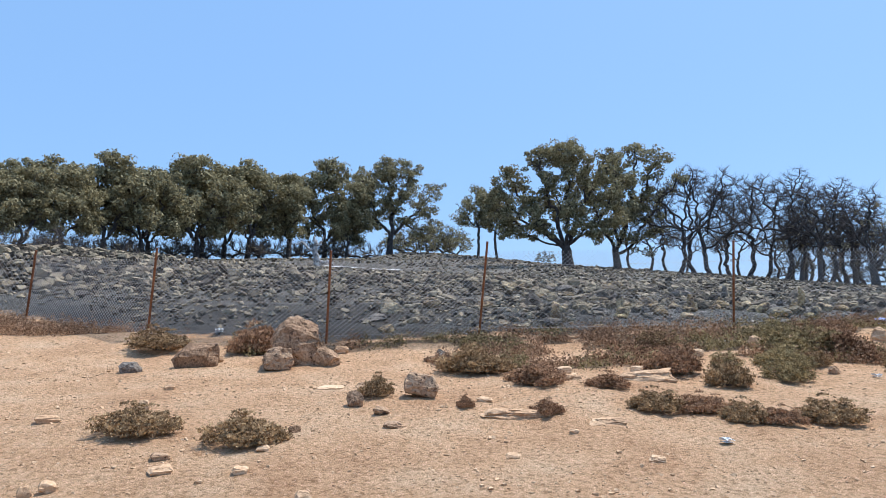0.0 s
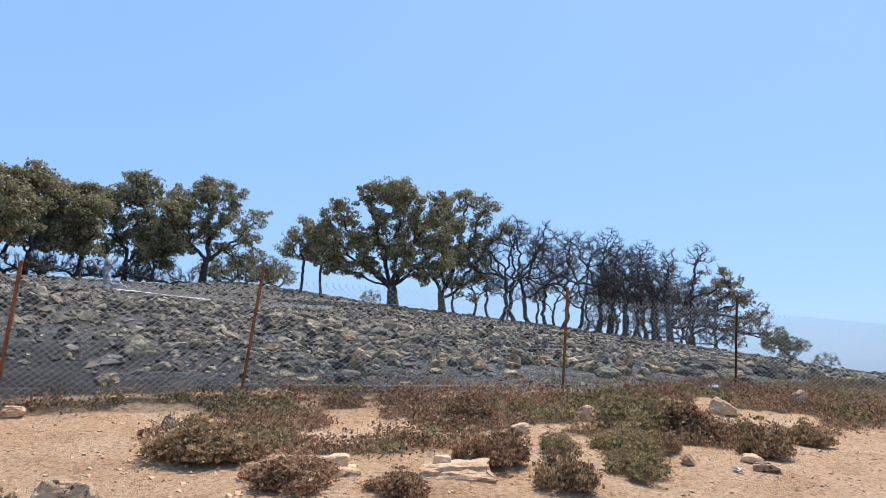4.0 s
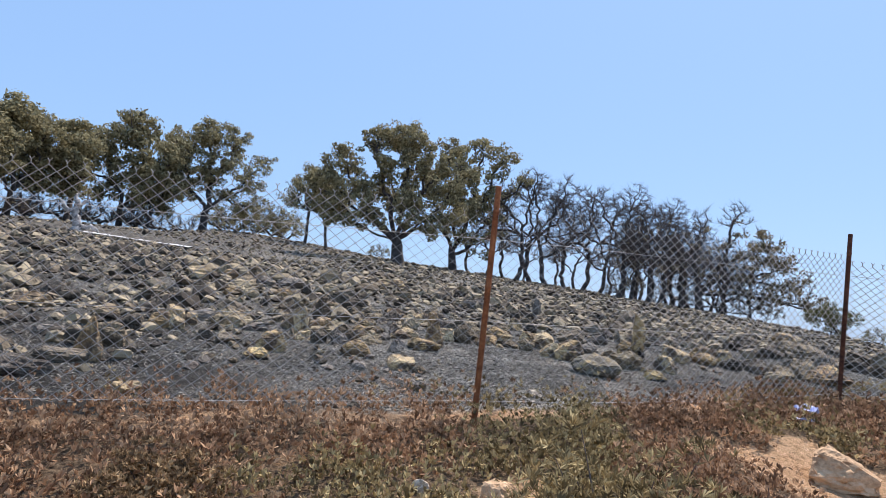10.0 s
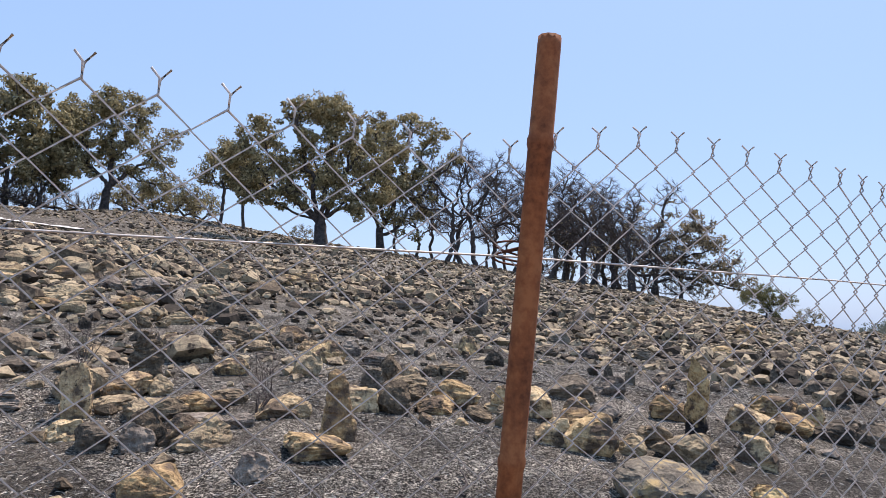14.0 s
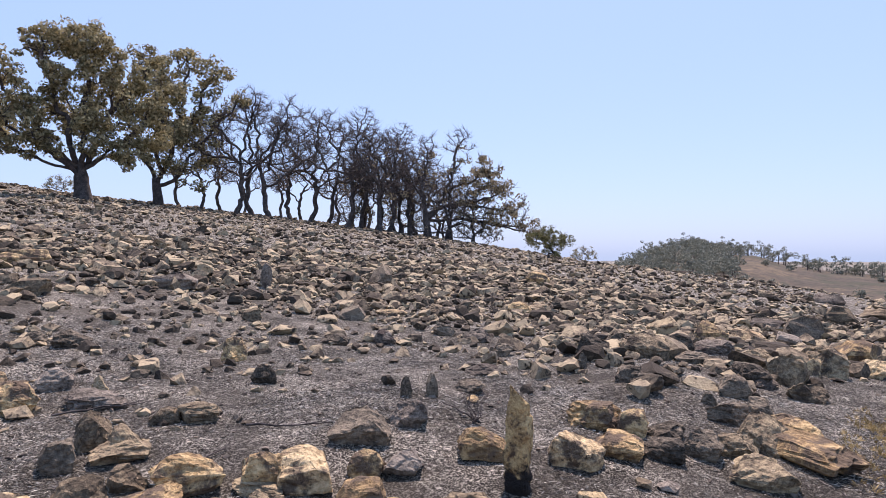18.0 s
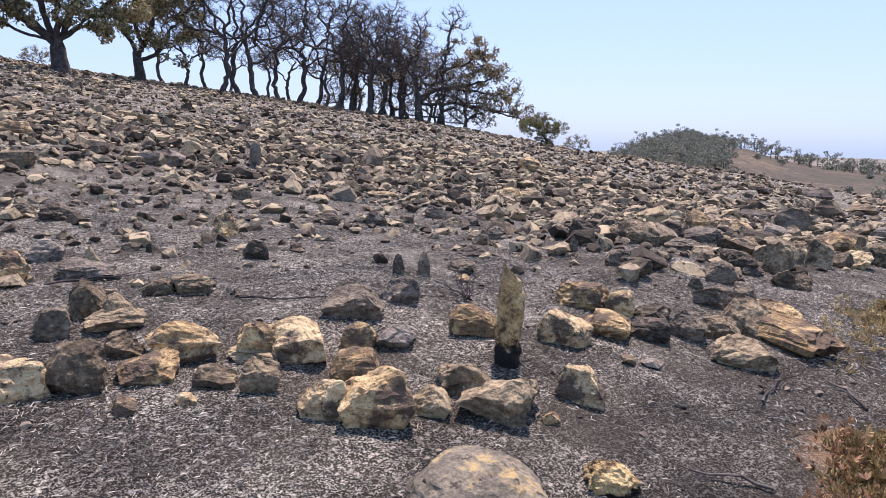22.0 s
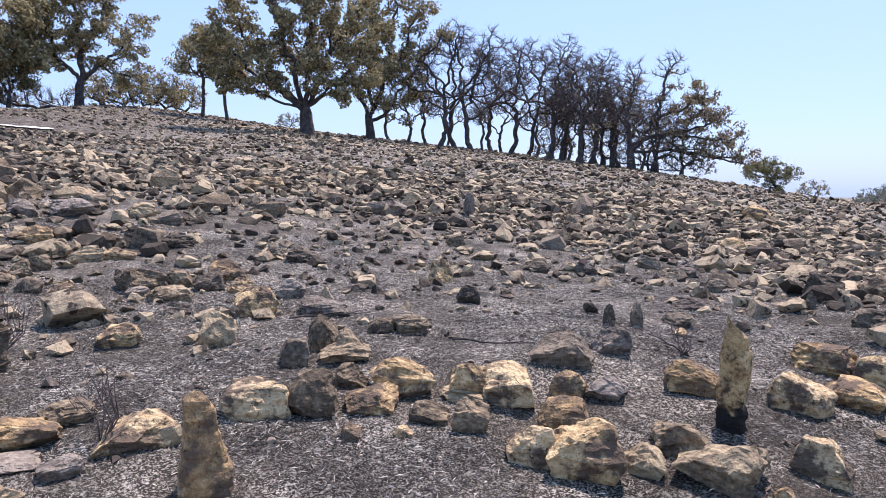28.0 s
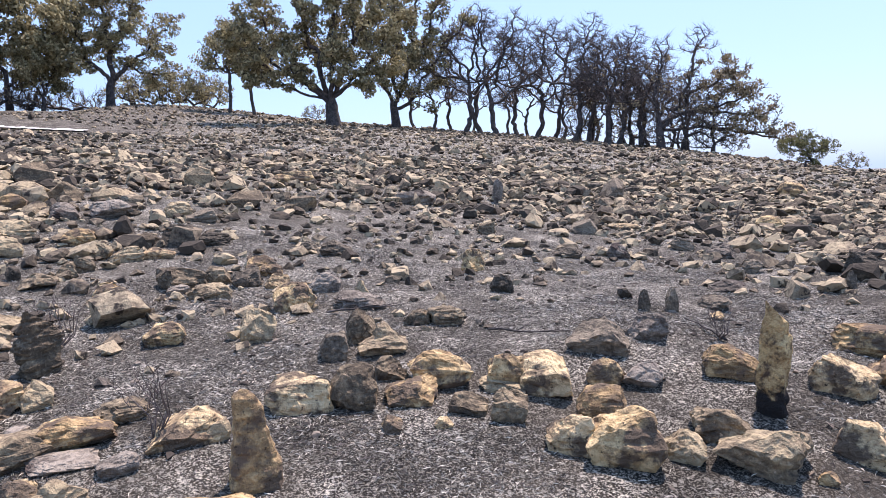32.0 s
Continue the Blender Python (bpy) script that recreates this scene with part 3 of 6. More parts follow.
def build_ground():
    def steps(lo, hi, fine, grow, far):
        mid = np.arange(lo, hi + 1e-6, fine)
        out, s, x = [], fine, hi
        while x < far:
            s *= grow
            x += s
            out.append(x)
        out2, s, x = [], fine, lo
        while x > -far:
            s *= grow
            x -= s
            out2.append(x)
        return np.array(out2[::-1] + list(mid) + out)

    xs, ys = steps(-7, 13, 0.11, 1.085, 4200), steps(2, 19, 0.11, 1.08, 4200)
    gx, gy = np.meshgrid(xs, ys)
    v = np.stack([gx.ravel(), gy.ravel(), height(gx.ravel(), gy.ravel())], 1)
    i, j = np.meshgrid(np.arange(len(ys) - 1), np.arange(len(xs) - 1), indexing="ij")
    a = (i * len(xs) + j).ravel()
    f = np.stack([a, a + 1, a + len(xs) + 1, a + len(xs)], 1)
    me = mesh_of("ground", v, f, ground_material(), True)
    inside = v[:, 1] - burn_y(v[:, 0])
    far = np.hypot(v[:, 0] - 5, v[:, 1] - 11) > 130
    layer = me.attributes.new("burnt", "FLOAT", "POINT")
    layer.data.foreach_set("value", np.where(far, 0.7, np.clip(0.5 + inside * 0.9, 0, 1)).astype(np.float32))
    layer = me.attributes.new("litter", "FLOAT", "POINT")
    edge = 0.5 * np.clip((v[:, 0] - 7.5) / 1.0, 0, 1) * np.clip((v[:, 1] - 11.6) / 0.4, 0, 1)
    edge = np.maximum(edge, np.clip((v[:, 0] - 13) / 3, 0, 1))  # dry grass beyond
    layer.data.foreach_set("value", np.maximum(mat_density(v[:, 0], v[:, 1]), edge).astype(np.float32))
    layer = me.attributes.new("ashen", "FLOAT", "POINT")  # soot with little white ash in it along the fence
    layer.data.foreach_set("value", (1 - 0.85 * np.clip((4.2 - v[:, 0]) / 1.5, 0, 1) * np.clip((15.2 - v[:, 1]) / 1.2, 0, 1) - 0.45 * np.clip((2.5 - v[:, 0]) / 3.0, 0, 1) * np.clip((v[:, 1] - 14.0) / 1.2, 0, 1) - 0.45 * np.clip((v[:, 0] - 6.6) / 1.0, 0, 1) * np.clip((13.7 - v[:, 1]) / 0.6, 0, 1)).astype(np.float32))
    tagged(new("ground", me), "sandy bare earth sloping up into a charred, ash-grey hillside", "ground", kind="structure")


build_ground()


# ---- fence ----
POSTS = [
    (-30.0, 23.0, 0, 0), (-26.5, 21.4, 0, 0), (-22.8, 19.8, 0.1, 0), (-19.2, 18.2, 0, 0), (-15.6, 16.6, -0.1, 0), (-12.0, 15.0, 0, 0), (-8.5, 13.4, 0.12, 0),
    (-4.99, 11.12, 0.10, 0), (-1.89, 10.6, 0.06, 0.0), (0.58, 11.02, 0.15, -0.2), (4.97, 11.35, 0.058, -0.05), (8.55, 12.2, 0.03, -0.1),
    (11.3, 11.5, 0, 0), (16.0, 11.8, 0.05, 0), (20.5, 13.0, 0, 0), (25.0, 14.5, 0, 0), (28.8, 15.7, 0.1, 0), (32.5, 16.9, 0, 0), (36.6, 18.6, 0, 0), (40.4, 20.2, 0.18, 0), (45.0, 22.0, 0, 0), (50.5, 24.5, 0, 0), (57.0, 28.0, 0.1, 0), (66.6, 32.3, 0, 0),
]
POST_TALL = 1.47


def build_fence():
    fence = tagged(new("fence"), "sagging chain-link fence on rusty steel posts along the burnt field", "fence")
    feet = []
    for n, (x, y, lx, ly) in enumerate(POSTS):
        z = float(height(x, y))
        feet.append((x, y, z))
        tall = POST_TALL - 0.06 * math.sin(n * 2.3) + (0.08 if n == 11 else 0.14 if n == 9 else 0)
        s = np.array([-0.08, 0.0, 0.555, 0.559, 0.565, 0.57, 0.88, 0.884, 0.891, 0.895, 0.99, 1.0])
        pts = np.stack([x + lx * s, y + ly * s, z + tall * s], 1)
        rad = np.array([1, 1, 1, 1.1, 1.1, 1, 1, 1.1, 1.1, 1, 0.98, 0.96]) * (0.0195 if x > -6 and x < 10 else 0.023)
        me = mesh_of("post", *tube(pts, rad, 10), M["rust"] if n in (6, 7, 8, 9, 10) else M["darkrust"], True)
        part("post", me, fence, "rusty steel tube post")
    half, step = 0.043, 0.035
    for n in range(len(POSTS) - 1):
        p, q = POSTS[n], POSTS[n + 1]
        a, b = np.array(feet[n]), np.array(feet[n + 1])
        far = a[0] > 15 or a[0] < -10
        h, hz = half * (2 if far else 1), step * (2 if far else 1)
        long = np.hypot(*(b - a)[:2])
        cols, rows_n = int(long / h), int(1.26 / hz)
        i, k = np.meshgrid(np.arange(cols), np.arange(rows_n + 3), indexing="ij")
        over = np.clip(k - rows_n, 0, 2)
        low = np.minimum(k, rows_n)
        col = i + (i + low + 1) % 2 + np.where(over == 2, 0.28 * (1 - 2 * (i % 2)), 0)
        s = col / cols
        zz = low * hz + np.where(over == 1, 0.02, 0) + np.where(over == 2, 0.034, 0)
        lean = np.stack([p[2] + (q[2] - p[2]) * s, p[3] + (q[3] - p[3]) * s], -1)
        arch = np.clip(np.sin(np.pi * np.clip(s, 0, 1)), 0, 1) ** 0.6
        lift = 0.03 - 0.03 * arch * (0.4 + 0.6 * zz) + 0.012 * np.sin(7 * s + n)
        bow = -0.05 * arch * (0.4 + 0.6 * zz / 1.2)
        if n == 9:
            lift, bow = 0.06 + 0.03 * np.clip((0.94 - s) / 0.1, 0, 1), 0 * s
        if n == 10:
            lift = 0.085 + 0.03 * np.clip(s / 0.06, 0, 1) - 0.055 * np.clip((s - 0.1) / 0.25, 0, 1)
            bow = -0.12 * np.clip(s / 0.2, 0, 1) * np.clip((1 - s) / 0.5, 0, 1)
        base = a + (b - a) * s[..., None]
        tall = (zz / POST_TALL)[..., None]
        v = base + np.concatenate([lean * tall, (zz + lift)[..., None]], -1)
        v[..., 1] += bow + 0.024 + 0.004 * (((i + k) % 2) * 2 - 1)
        at = np.arange(cols) / cols
        thick = np.full(cols, 0.005 if far else 0.0042) if n not in (9, 10) else np.where((at > 0.82) if n == 9 else (at < 0.35), 0.0019, 0.003)
        wires = [tube(v[c], thick[c], 3, False) for c in range(cols)]
        part("chain_link", mesh_of("chain_link", *joined(wires), M["wire"], True), fence, "grey diamond wire mesh")
        t = np.linspace(0, 1, 41)
        for level in (0.12, 0.63, 1.17):
            line = a + (b - a) * t[:, None]
            line[:, 0] += (p[2] + (q[2] - p[2]) * t) * level / POST_TALL
            line[:, 1] += (p[3] + (q[3] - p[3]) * t) * level / POST_TALL + 0.026 - (0 * t if n == 9 else 0.12 * np.clip(t / 0.2, 0, 1) * np.clip((1 - t) / 0.5, 0, 1) if n == 10 else 0.05 * np.sin(np.pi * t) * (0.4 + 0.5 * level))
            line[:, 2] += level - 0.02 * np.sin(np.pi * t)
            part("line_wire", mesh_of("line_wire", *tube(line, 0.0016, 4), M["wire"], True), fence)
    x, y, z = feet[10]
    for level, size in ((0.63, 0.026), (1.17, 0.028)):
        a = np.linspace(0, 6 * np.pi, 40)
        ring = np.stack([x + 0.03 + size * np.cos(a), y + size * np.sin(a), z + level + 0.02 * np.sin(a * 0.37) + 0.002 * a / np.pi], 1)
        part("tie_wire", mesh_of("tie_wire", *tube(ring, 0.0018, 4), M["darkrust"], True), fence, "twisted rusty tie wire")


build_fence()


# ---- stones on the burnt field ----
LABELS = {
    "ochre": "yellow-ochre field stone lying in ash", "pale": "pale yellowish stone with soot stains on charred ground", "brown": "scorched brown angular stone on charred ground",
    "grey": "grey scorched stone on charred ground", "dark": "soot-blackened angular stone on charred ground", "lichen": "lichen-crusted stone, sooty at its foot", "boulder": "rounded grey boulder half sunk in ash",
    "tan": "tan angular stone on bare sandy earth", "sand": "flat sandy stone half buried in bare earth", "white": "whitish stone among dry shrubs",
}
stone_count = 0


def cut_stone(seed, peak, taper, rounds, shake, soft):
    """A quarried-looking block with broken faces, worn edges and chips; its size along each axis is 1.
    peak: how far the top leans to one side (-1 to 1); taper: the top's width; soft: how round the corners are."""
    g = np.random.default_rng(seed)
    pts = []
    shift = peak * (1 - taper) * 0.5
    for z, wide, mid in ((0.0, 0.8, 0.0), (g.uniform(0.34, 0.52), 1.0, 0.5 * shift), (0.95, taper, shift)):
        for a, b in ((-1, -1), (1, -1), (1, 1), (-1, 1)):
            fall = 0.0 if z < 0.9 else 0.22 * max(0.0, -peak * a) + g.uniform(0, 0.16)
            pts.append((mid + a * wide * 0.5 * g.uniform(0.84, 1.0), b * (0.42 if z == 0 else 0.5 if z < 0.9 else 0.5 * (0.3 + 0.5 * taper)) * g.uniform(0.76, 1.0), z - fall + (g.uniform(-0.08, 0.08) if z > 0 else 0)))
    pts.append((shift, g.uniform(-0.15, 0.15), 1.0))
    if soft > 0.5:
        d = g.normal(size=(140, 3))
        d /= np.linalg.norm(d, axis=1)[:, None]
        pts = [tuple(q * (0.5, 0.5, 0.55) + (0, 0, 0.45)) for q in d * g.uniform(0.96, 1, (140, 1))]
    bm = broken(pts, 1 if soft > 0.5 else 4 if soft else 7, seed + 50, 0.2 if soft else 0.27)
    bmesh.ops.dissolve_limit(bm, angle_limit=radians(7), verts=bm.verts, edges=bm.edges)
    bmesh.ops.bevel(bm, geom=bm.edges[:], offset=0.022 + 0.06 * min(soft, 0.5), segments=1, affect="EDGES", clamp_overlap=True)
    bmesh.ops.triangulate(bm, faces=bm.faces)
    for _ in range(rounds):
        long = [q for q in bm.edges if q.calc_length() > 0.11]
        if long:
            bmesh.ops.subdivide_edges(bm, edges=long, cuts=1)
            bmesh.ops.triangulate(bm, faces=bm.faces)
    off = Vector((seed * 3.1, seed * 1.7, seed * 0.9))
    bm.normal_update()
    for q in bm.verts:
        t = q.co * 2.4 + off
        near, places = noise.voronoi(t)
        chip = min(near[1] - near[0], 0.22) / 0.22 - 1
        q.co += q.normal * shake * (1.1 * noise.noise(t * 0.9) + 0.8 * chip + 0.55 * noise.noise(t * 3.3) + 0.4 * noise.noise(t * 7.9))
    bm.verts.index_update()
    v = np.array([q.co[:] for q in bm.verts])
    f = np.array([[q.index for q in face.verts] for face in bm.faces])
    bm.free()
    v[:, :2] -= (v[:, :2].min(0) + v[:, :2].max(0)) / 2
    v[:, 2] -= v[:, 2].min()
    return v / np.ptp(v, axis=0), f


FORMS = {"tanslab": ("ochre", 0.40), "sandslab": ("sand", 0.8), "sandflat": ("sand", 0.85), "boulder": ("boulder", 0.95)}


def lay_stone(name, x, y, w, h, kind, peak, taper, yaw, group, sink):
    """A stone w wide and h tall with its foot at x, y, its broad side turned by yaw."""
    global stone_count
    stone_count += 1
    k = stone_count
    g = np.random.default_rng(100 + k)
    if kind == "boulder":
        w, h = 1.12 * w, 0.76 * h
    form, (kind, deep) = kind, FORMS.get(kind, (kind, g.uniform(0.7, 0.9)))
    far = math.hypot(x - 5.3, y - 11.5) > 9
    soft = 0.7 if kind == "boulder" else 0.25 if kind in ("ochre", "sand") or name == "boulder" else 0.0
    v, f = cut_stone(k, peak, taper, 1 if far else 3, 0.04 if kind == "boulder" else 0.085 if kind == "lichen" else 0.055, soft)
    if form in ("sandflat", "sandslab"):
        w, h, sink = 1.15 * w, 0.36 * h, 2.0
    me = mesh_of(name, v * (w, w * deep, h * (1 + sink)), f, M[kind], False)
    ob = new(name, me)
    tilt = g.uniform(-5, 5, 2)
    ob.matrix_world = pose(x, y, float(height(x, y)) - h * sink, tilt[0], tilt[1], yaw + g.uniform(-6, 6))
    return tagged(ob, LABELS[kind], "stone", group)


def upright(seed, profile, lean, deep, shake, slant):
    """A standing stone of size 1 along each axis; profile: its half width at even steps from foot to head."""
    rings, around = 34, 28
    t = np.linspace(0, 1, rings)
    wide = np.interp(t, np.linspace(0, 1, len(profile)), profile)
    a = np.linspace(0, 2 * np.pi, around, endpoint=False)
    box = (np.abs(np.cos(a)) ** 5 + np.abs(np.sin(a)) ** 5) ** -0.2
    v = np.stack([np.outer(wide, box * np.cos(a)) + lean * t[:, None] ** 1.5, deep * np.outer(wide, box * np.sin(a)), np.outer(t, np.ones(around))], -1).reshape(-1, 3)
    v = np.concatenate([v, [(lean, 0, 1.012)]])
    v[:, 2] -= slant * (v[:, 0] - lean + 0.06 + 0.7 * v[:, 1]) * v[:, 2] ** 6
    off = Vector((seed * 2.3, seed * 1.1, seed * 0.7))
    for i, q in enumerate(v):
        p = Vector((q[0] * 1.0, q[1] * 1.0, q[2])) * 5.5 + off
        near, places = noise.voronoi(p)
        ledge = 0.6 * noise.noise(p * 0.7) + 0.8 * (min(near[1] - near[0], 0.3) / 0.3 - 0.7) + 0.5 * noise.noise(p * 2.6) + 0.35 * noise.noise(p * 6.5)
        v[i] = q + np.array([q[0] - lean * q[2] ** 1.5, q[1], 0.25 * (q[2] - 0.5)]) * shake * ledge * 5
    i, j = np.meshgrid(np.arange(rings - 1), np.arange(around), indexing="ij")
    b, c = (i * around + j).ravel(), (i * around + (j + 1) % around).ravel()
    top = (rings - 1) * around + np.arange(around)
    f = np.concatenate([np.stack([b, c, c + around], 1), np.stack([b, c + around, b + around], 1), np.stack([top, (rings - 1) * around + (np.arange(around) + 1) % around, np.full(around, len(v) - 1)], 1)])
    v[:, :2] -= (v[:, :2].min(0) + v[:, :2].max(0)) / 2
    v[:, 2] -= v[:, 2].min()
    return v / np.ptp(v, axis=0), f


def standing_stone(x, y, w, h, deep, kind, profile, lean, slant, yaw, seed, label):
    global stone_count
    stone_count += 1
    v, f = upright(seed, profile, lean, deep / w, 0.026 if kind == "ochre" else 0.045, slant)
    ob = new("standing_stone", mesh_of("standing_stone", v * (w, deep, h * 1.12), f, M[kind]))
    ob.matrix_world = pose(x, y, float(height(x, y)) - h * 0.12, 0, 0, yaw)
    return tagged(ob, label, "stone", "stones on the burnt field")


def field_rock(x, y, w, h, kind, peak, taper, yaw):
    tall = h > 1.3 * w
    ob = lay_stone("standing_stone" if tall else "stone", x, y, w * (0.8 if tall else 1.08), h * (1.0 if tall else 0.88), kind, peak, taper, yaw, "stones on the burnt field", 0.2)
    if tall:
        tagged(ob, {"lichen": "tall upright stone crusted with yellow lichen, black foot", "ochre": "upright rounded ochre stone standing in ash"}.get(kind, "upright scorched stone standing in ash"))
    return ob


def dirt_rock(x, y, w, h, kind, peak, taper, yaw, name="stone"):
    ob = lay_stone(name, x, y, w * 1.04, h * (1.0 if name == "boulder" else 0.84), kind, peak, taper, yaw, "stones on the bare earth", 0.12)
    if name == "boulder":
        tagged(ob, "large tan boulder propped on two smaller stones", "boulder")
    return ob


# the rows and heaps of loose stones inside the fence
standing_stone(5.24, 13.96, 0.2, 0.37, 0.15, "ochre", (0.1, 0.1, 0.098, 0.096, 0.09, 0.082, 0.072, 0.064, 0.06, 0.059, 0.056, 0.046, 0.016), -0.03, 0.5, 8, 3, "upright rounded ochre stone standing in ash")
standing_stone(4.14, 15.51, 0.24, 0.36, 0.17, "brown", (0.09, 0.1, 0.1, 0.104, 0.104, 0.1, 0.08), 0.02, 1.8, 40, 11, "upright scorched stone standing in ash")
field_rock(4.09, 14.89, 0.29, 0.16, "pale", 0.1, 0.85, 19)
field_rock(3.83, 14.93, 0.27, 0.21, "brown", 0.1, 0.8, 23)
field_rock(4.27, 14.94, 0.15, 0.13, "brown", -0.4, 0.6, 16)
field_rock(4.53, 14.50, 0.31, 0.15, "ochre", -0.9, 0.45, 14)
field_rock(4.31, 14.44, 0.33, 0.13, "brown", 0.1, 0.6, 18)
field_rock(4.07, 14.64, 0.24, 0.08, "brown", 0.2, 0.6, 21)
field_rock(4.28, 13.98, 0.18, 0.20, "brown", 0.3, 0.7, 22)
field_rock(4.41, 14.00, 0.20, 0.16, "pale", -0.2, 0.7, 19)
field_rock(4.55, 13.93, 0.27, 0.17, "brown", 0.5, 0.7, 16)
field_rock(4.52, 14.30, 0.25, 0.04, "grey", 0.2, 0.7, 15)
field_rock(4.74, 14.19, 0.15, 0.07, "grey", 0.4, 0.4, 11)
field_rock(4.68, 14.66, 0.21, 0.09, "brown", 0.1, 0.6, 11)
field_rock(4.97, 14.39, 0.31, 0.15, "pale", 0.8, 0.5, 6)
field_rock(5.09, 14.34, 0.10, 0.10, "brown", 0.2, 0.7, 3)
field_rock(5.09, 13.70, 0.30, 0.12, "ochre", -0.2, 0.7, 4)
field_rock(4.73, 15.94, 0.25, 0.13, "ochre", 0.5, 0.6, 7)
field_rock(5.29, 15.70, 0.21, 0.23, "brown", 0.5, 0.6, -0)
field_rock(5.40, 17.68, 0.31, 0.20, "ochre", -0.6, 0.6, -1)
field_rock(5.56, 16.36, 0.29, 0.23, "ochre", 0.1, 0.7, -4)
field_rock(5.49, 17.19, 0.20, 0.14, "pale", 0.3, 0.6, -2)
field_rock(5.87, 16.93, 0.24, 0.17, "grey", -0.4, 0.5, -6)
field_rock(4.72, 17.37, 0.38, 0.20, "brown", 0.1, 0.7, 5)
field_rock(5.02, 17.43, 0.23, 0.16, "brown", 0, 0.8, 2)
field_rock(5.26, 17.26, 0.26, 0.17, "dark", 0.2, 0.7, 0)
field_rock(4.96, 16.91, 0.32, 0.13, "brown", -0.1, 0.6, 3)
field_rock(4.71, 17.17, 0.17, 0.08, "grey", 0.2, 0.6, 6)
field_rock(3.68, 16.52, 0.28, 0.13, "brown", -0.1, 0.6, 18)
field_rock(3.73, 16.23, 0.15, 0.10, "brown", 0.2, 0.6, 18)
field_rock(5.04, 16.52, 0.18, 0.08, "grey", 0.1, 0.6, 3)
field_rock(6.04, 16.26, 0.37, 0.11, "grey", -0.1, 0.5, -9)
field_rock(6.11, 16.58, 0.13, 0.15, "brown", -0.1, 0.4, -10)
field_rock(5.69, 15.15, 0.15, 0.15, "dark", 0, 0.9, -7)
field_rock(5.88, 15.34, 0.18, 0.22, "brown", 0.1, 0.7, -9)
field_rock(6.00, 15.17, 0.18, 0.18, "brown", 0.2, 0.6, -12)
field_rock(5.97, 15.16, 0.27, 0.10, "brown", 0.1, 0.6, -11)
field_rock(5.71, 14.58, 0.23, 0.24, "brown", -0.2, 0.6, -9)
field_rock(5.94, 14.82, 0.17, 0.12, "brown", 0.1, 0.7, -12)
field_rock(5.45, 14.63, 0.30, 0.17, "pale", -0.3, 0.7, -4)
field_rock(5.98, 14.53, 0.25, 0.11, "ochre", 0.3, 0.7, -14)
field_rock(6.16, 14.67, 0.30, 0.19, "ochre", -0.2, 0.5, -16)
field_rock(6.50, 14.56, 0.21, 0.19, "ochre", 0.1, 0.7, -22)
field_rock(6.64, 14.44, 0.27, 0.21, "pale", -0.4, 0.6, -26)
field_rock(6.20, 14.34, 0.17, 0.10, "brown", -0.1, 0.7, -19)
field_rock(6.36, 14.22, 0.16, 0.16, "brown", 0.5, 0.8, -23)
field_rock(6.44, 14.51, 0.22, 0.06, "brown", 0.1, 0.6, -22)
field_rock(5.81, 14.22, 0.09, 0.07, "pale", -0.3, 0.5, -12)
field_rock(6.04, 14.20, 0.08, 0.05, "pale", 0.1, 0.6, -16)
field_rock(6.31, 15.67, 0.18, 0.11, "brown", 0.2, 0.8, -14)
field_rock(6.49, 15.61, 0.24, 0.12, "brown", -0.1, 0.8, -17)
field_rock(7.18, 16.33, 0.18, 0.16, "dark", -0.2, 0.5, -22)
field_rock(7.34, 17.46, 0.23, 0.25, "ochre", 0.1, 0.7, -19)
field_rock(7.17, 14.82, 0.33, 0.20, "dark", 0.2, 0.6, -30)
field_rock(7.54, 14.89, 0.23, 0.17, "grey", 0.1, 0.7, -34)
field_rock(6.99, 14.44, 0.18, 0.15, "ochre", 0.1, 0.7, -31)
field_rock(7.16, 14.37, 0.19, 0.13, "grey", 0.6, 0.5, -34)
field_rock(7.87, 15.42, 0.11, 0.15, "dark", 0.1, 0.6, -34)
field_rock(8.07, 15.38, 0.12, 0.17, "dark", -0.3, 0.5, -36)
field_rock(8.47, 15.45, 0.23, 0.09, "dark", -0.2, 0.5, -39)
field_rock(8.98, 15.91, 0.28, 0.10, "grey", 0.1, 0.6, -41)
field_rock(6.79, 14.15, 0.22, 0.17, "ochre", 0.2, 0.7, -30)
field_rock(6.68, 13.79, 0.30, 0.25, "ochre", 0.1, 0.6, -32)
field_rock(6.52, 13.92, 0.22, 0.17, "pale", 0.2, 0.6, -28)
field_rock(7.20, 13.85, 0.24, 0.14, "brown", 0.1, 0.5, -40)
field_rock(7.20, 13.60, 0.33, 0.20, "brown", 0.3, 0.6, -43)
field_rock(6.93, 13.75, 0.19, 0.13, "brown", 0.1, 0.6, -37)
field_rock(7.67, 14.34, 0.27, 0.17, "ochre", 0.2, 0.7, -41)
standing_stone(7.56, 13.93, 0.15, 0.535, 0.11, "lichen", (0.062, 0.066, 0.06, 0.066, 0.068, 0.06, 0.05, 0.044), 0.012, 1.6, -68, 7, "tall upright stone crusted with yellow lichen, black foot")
field_rock(6.65, 13.10, 0.40, 0.28, "boulder", -0.1, 0.75, -41)
field_rock(8.77, 14.48, 0.35, 0.19, "ochre", 0.1, 0.85, -50)
field_rock(8.85, 14.23, 0.19, 0.20, "ochre", 0.1, 0.7, -53)
field_rock(8.08, 14.01, 0.30, 0.20, "pale", -0.4, 0.6, -49)
field_rock(8.43, 14.01, 0.27, 0.13, "ochre", 0.1, 0.7, -52)
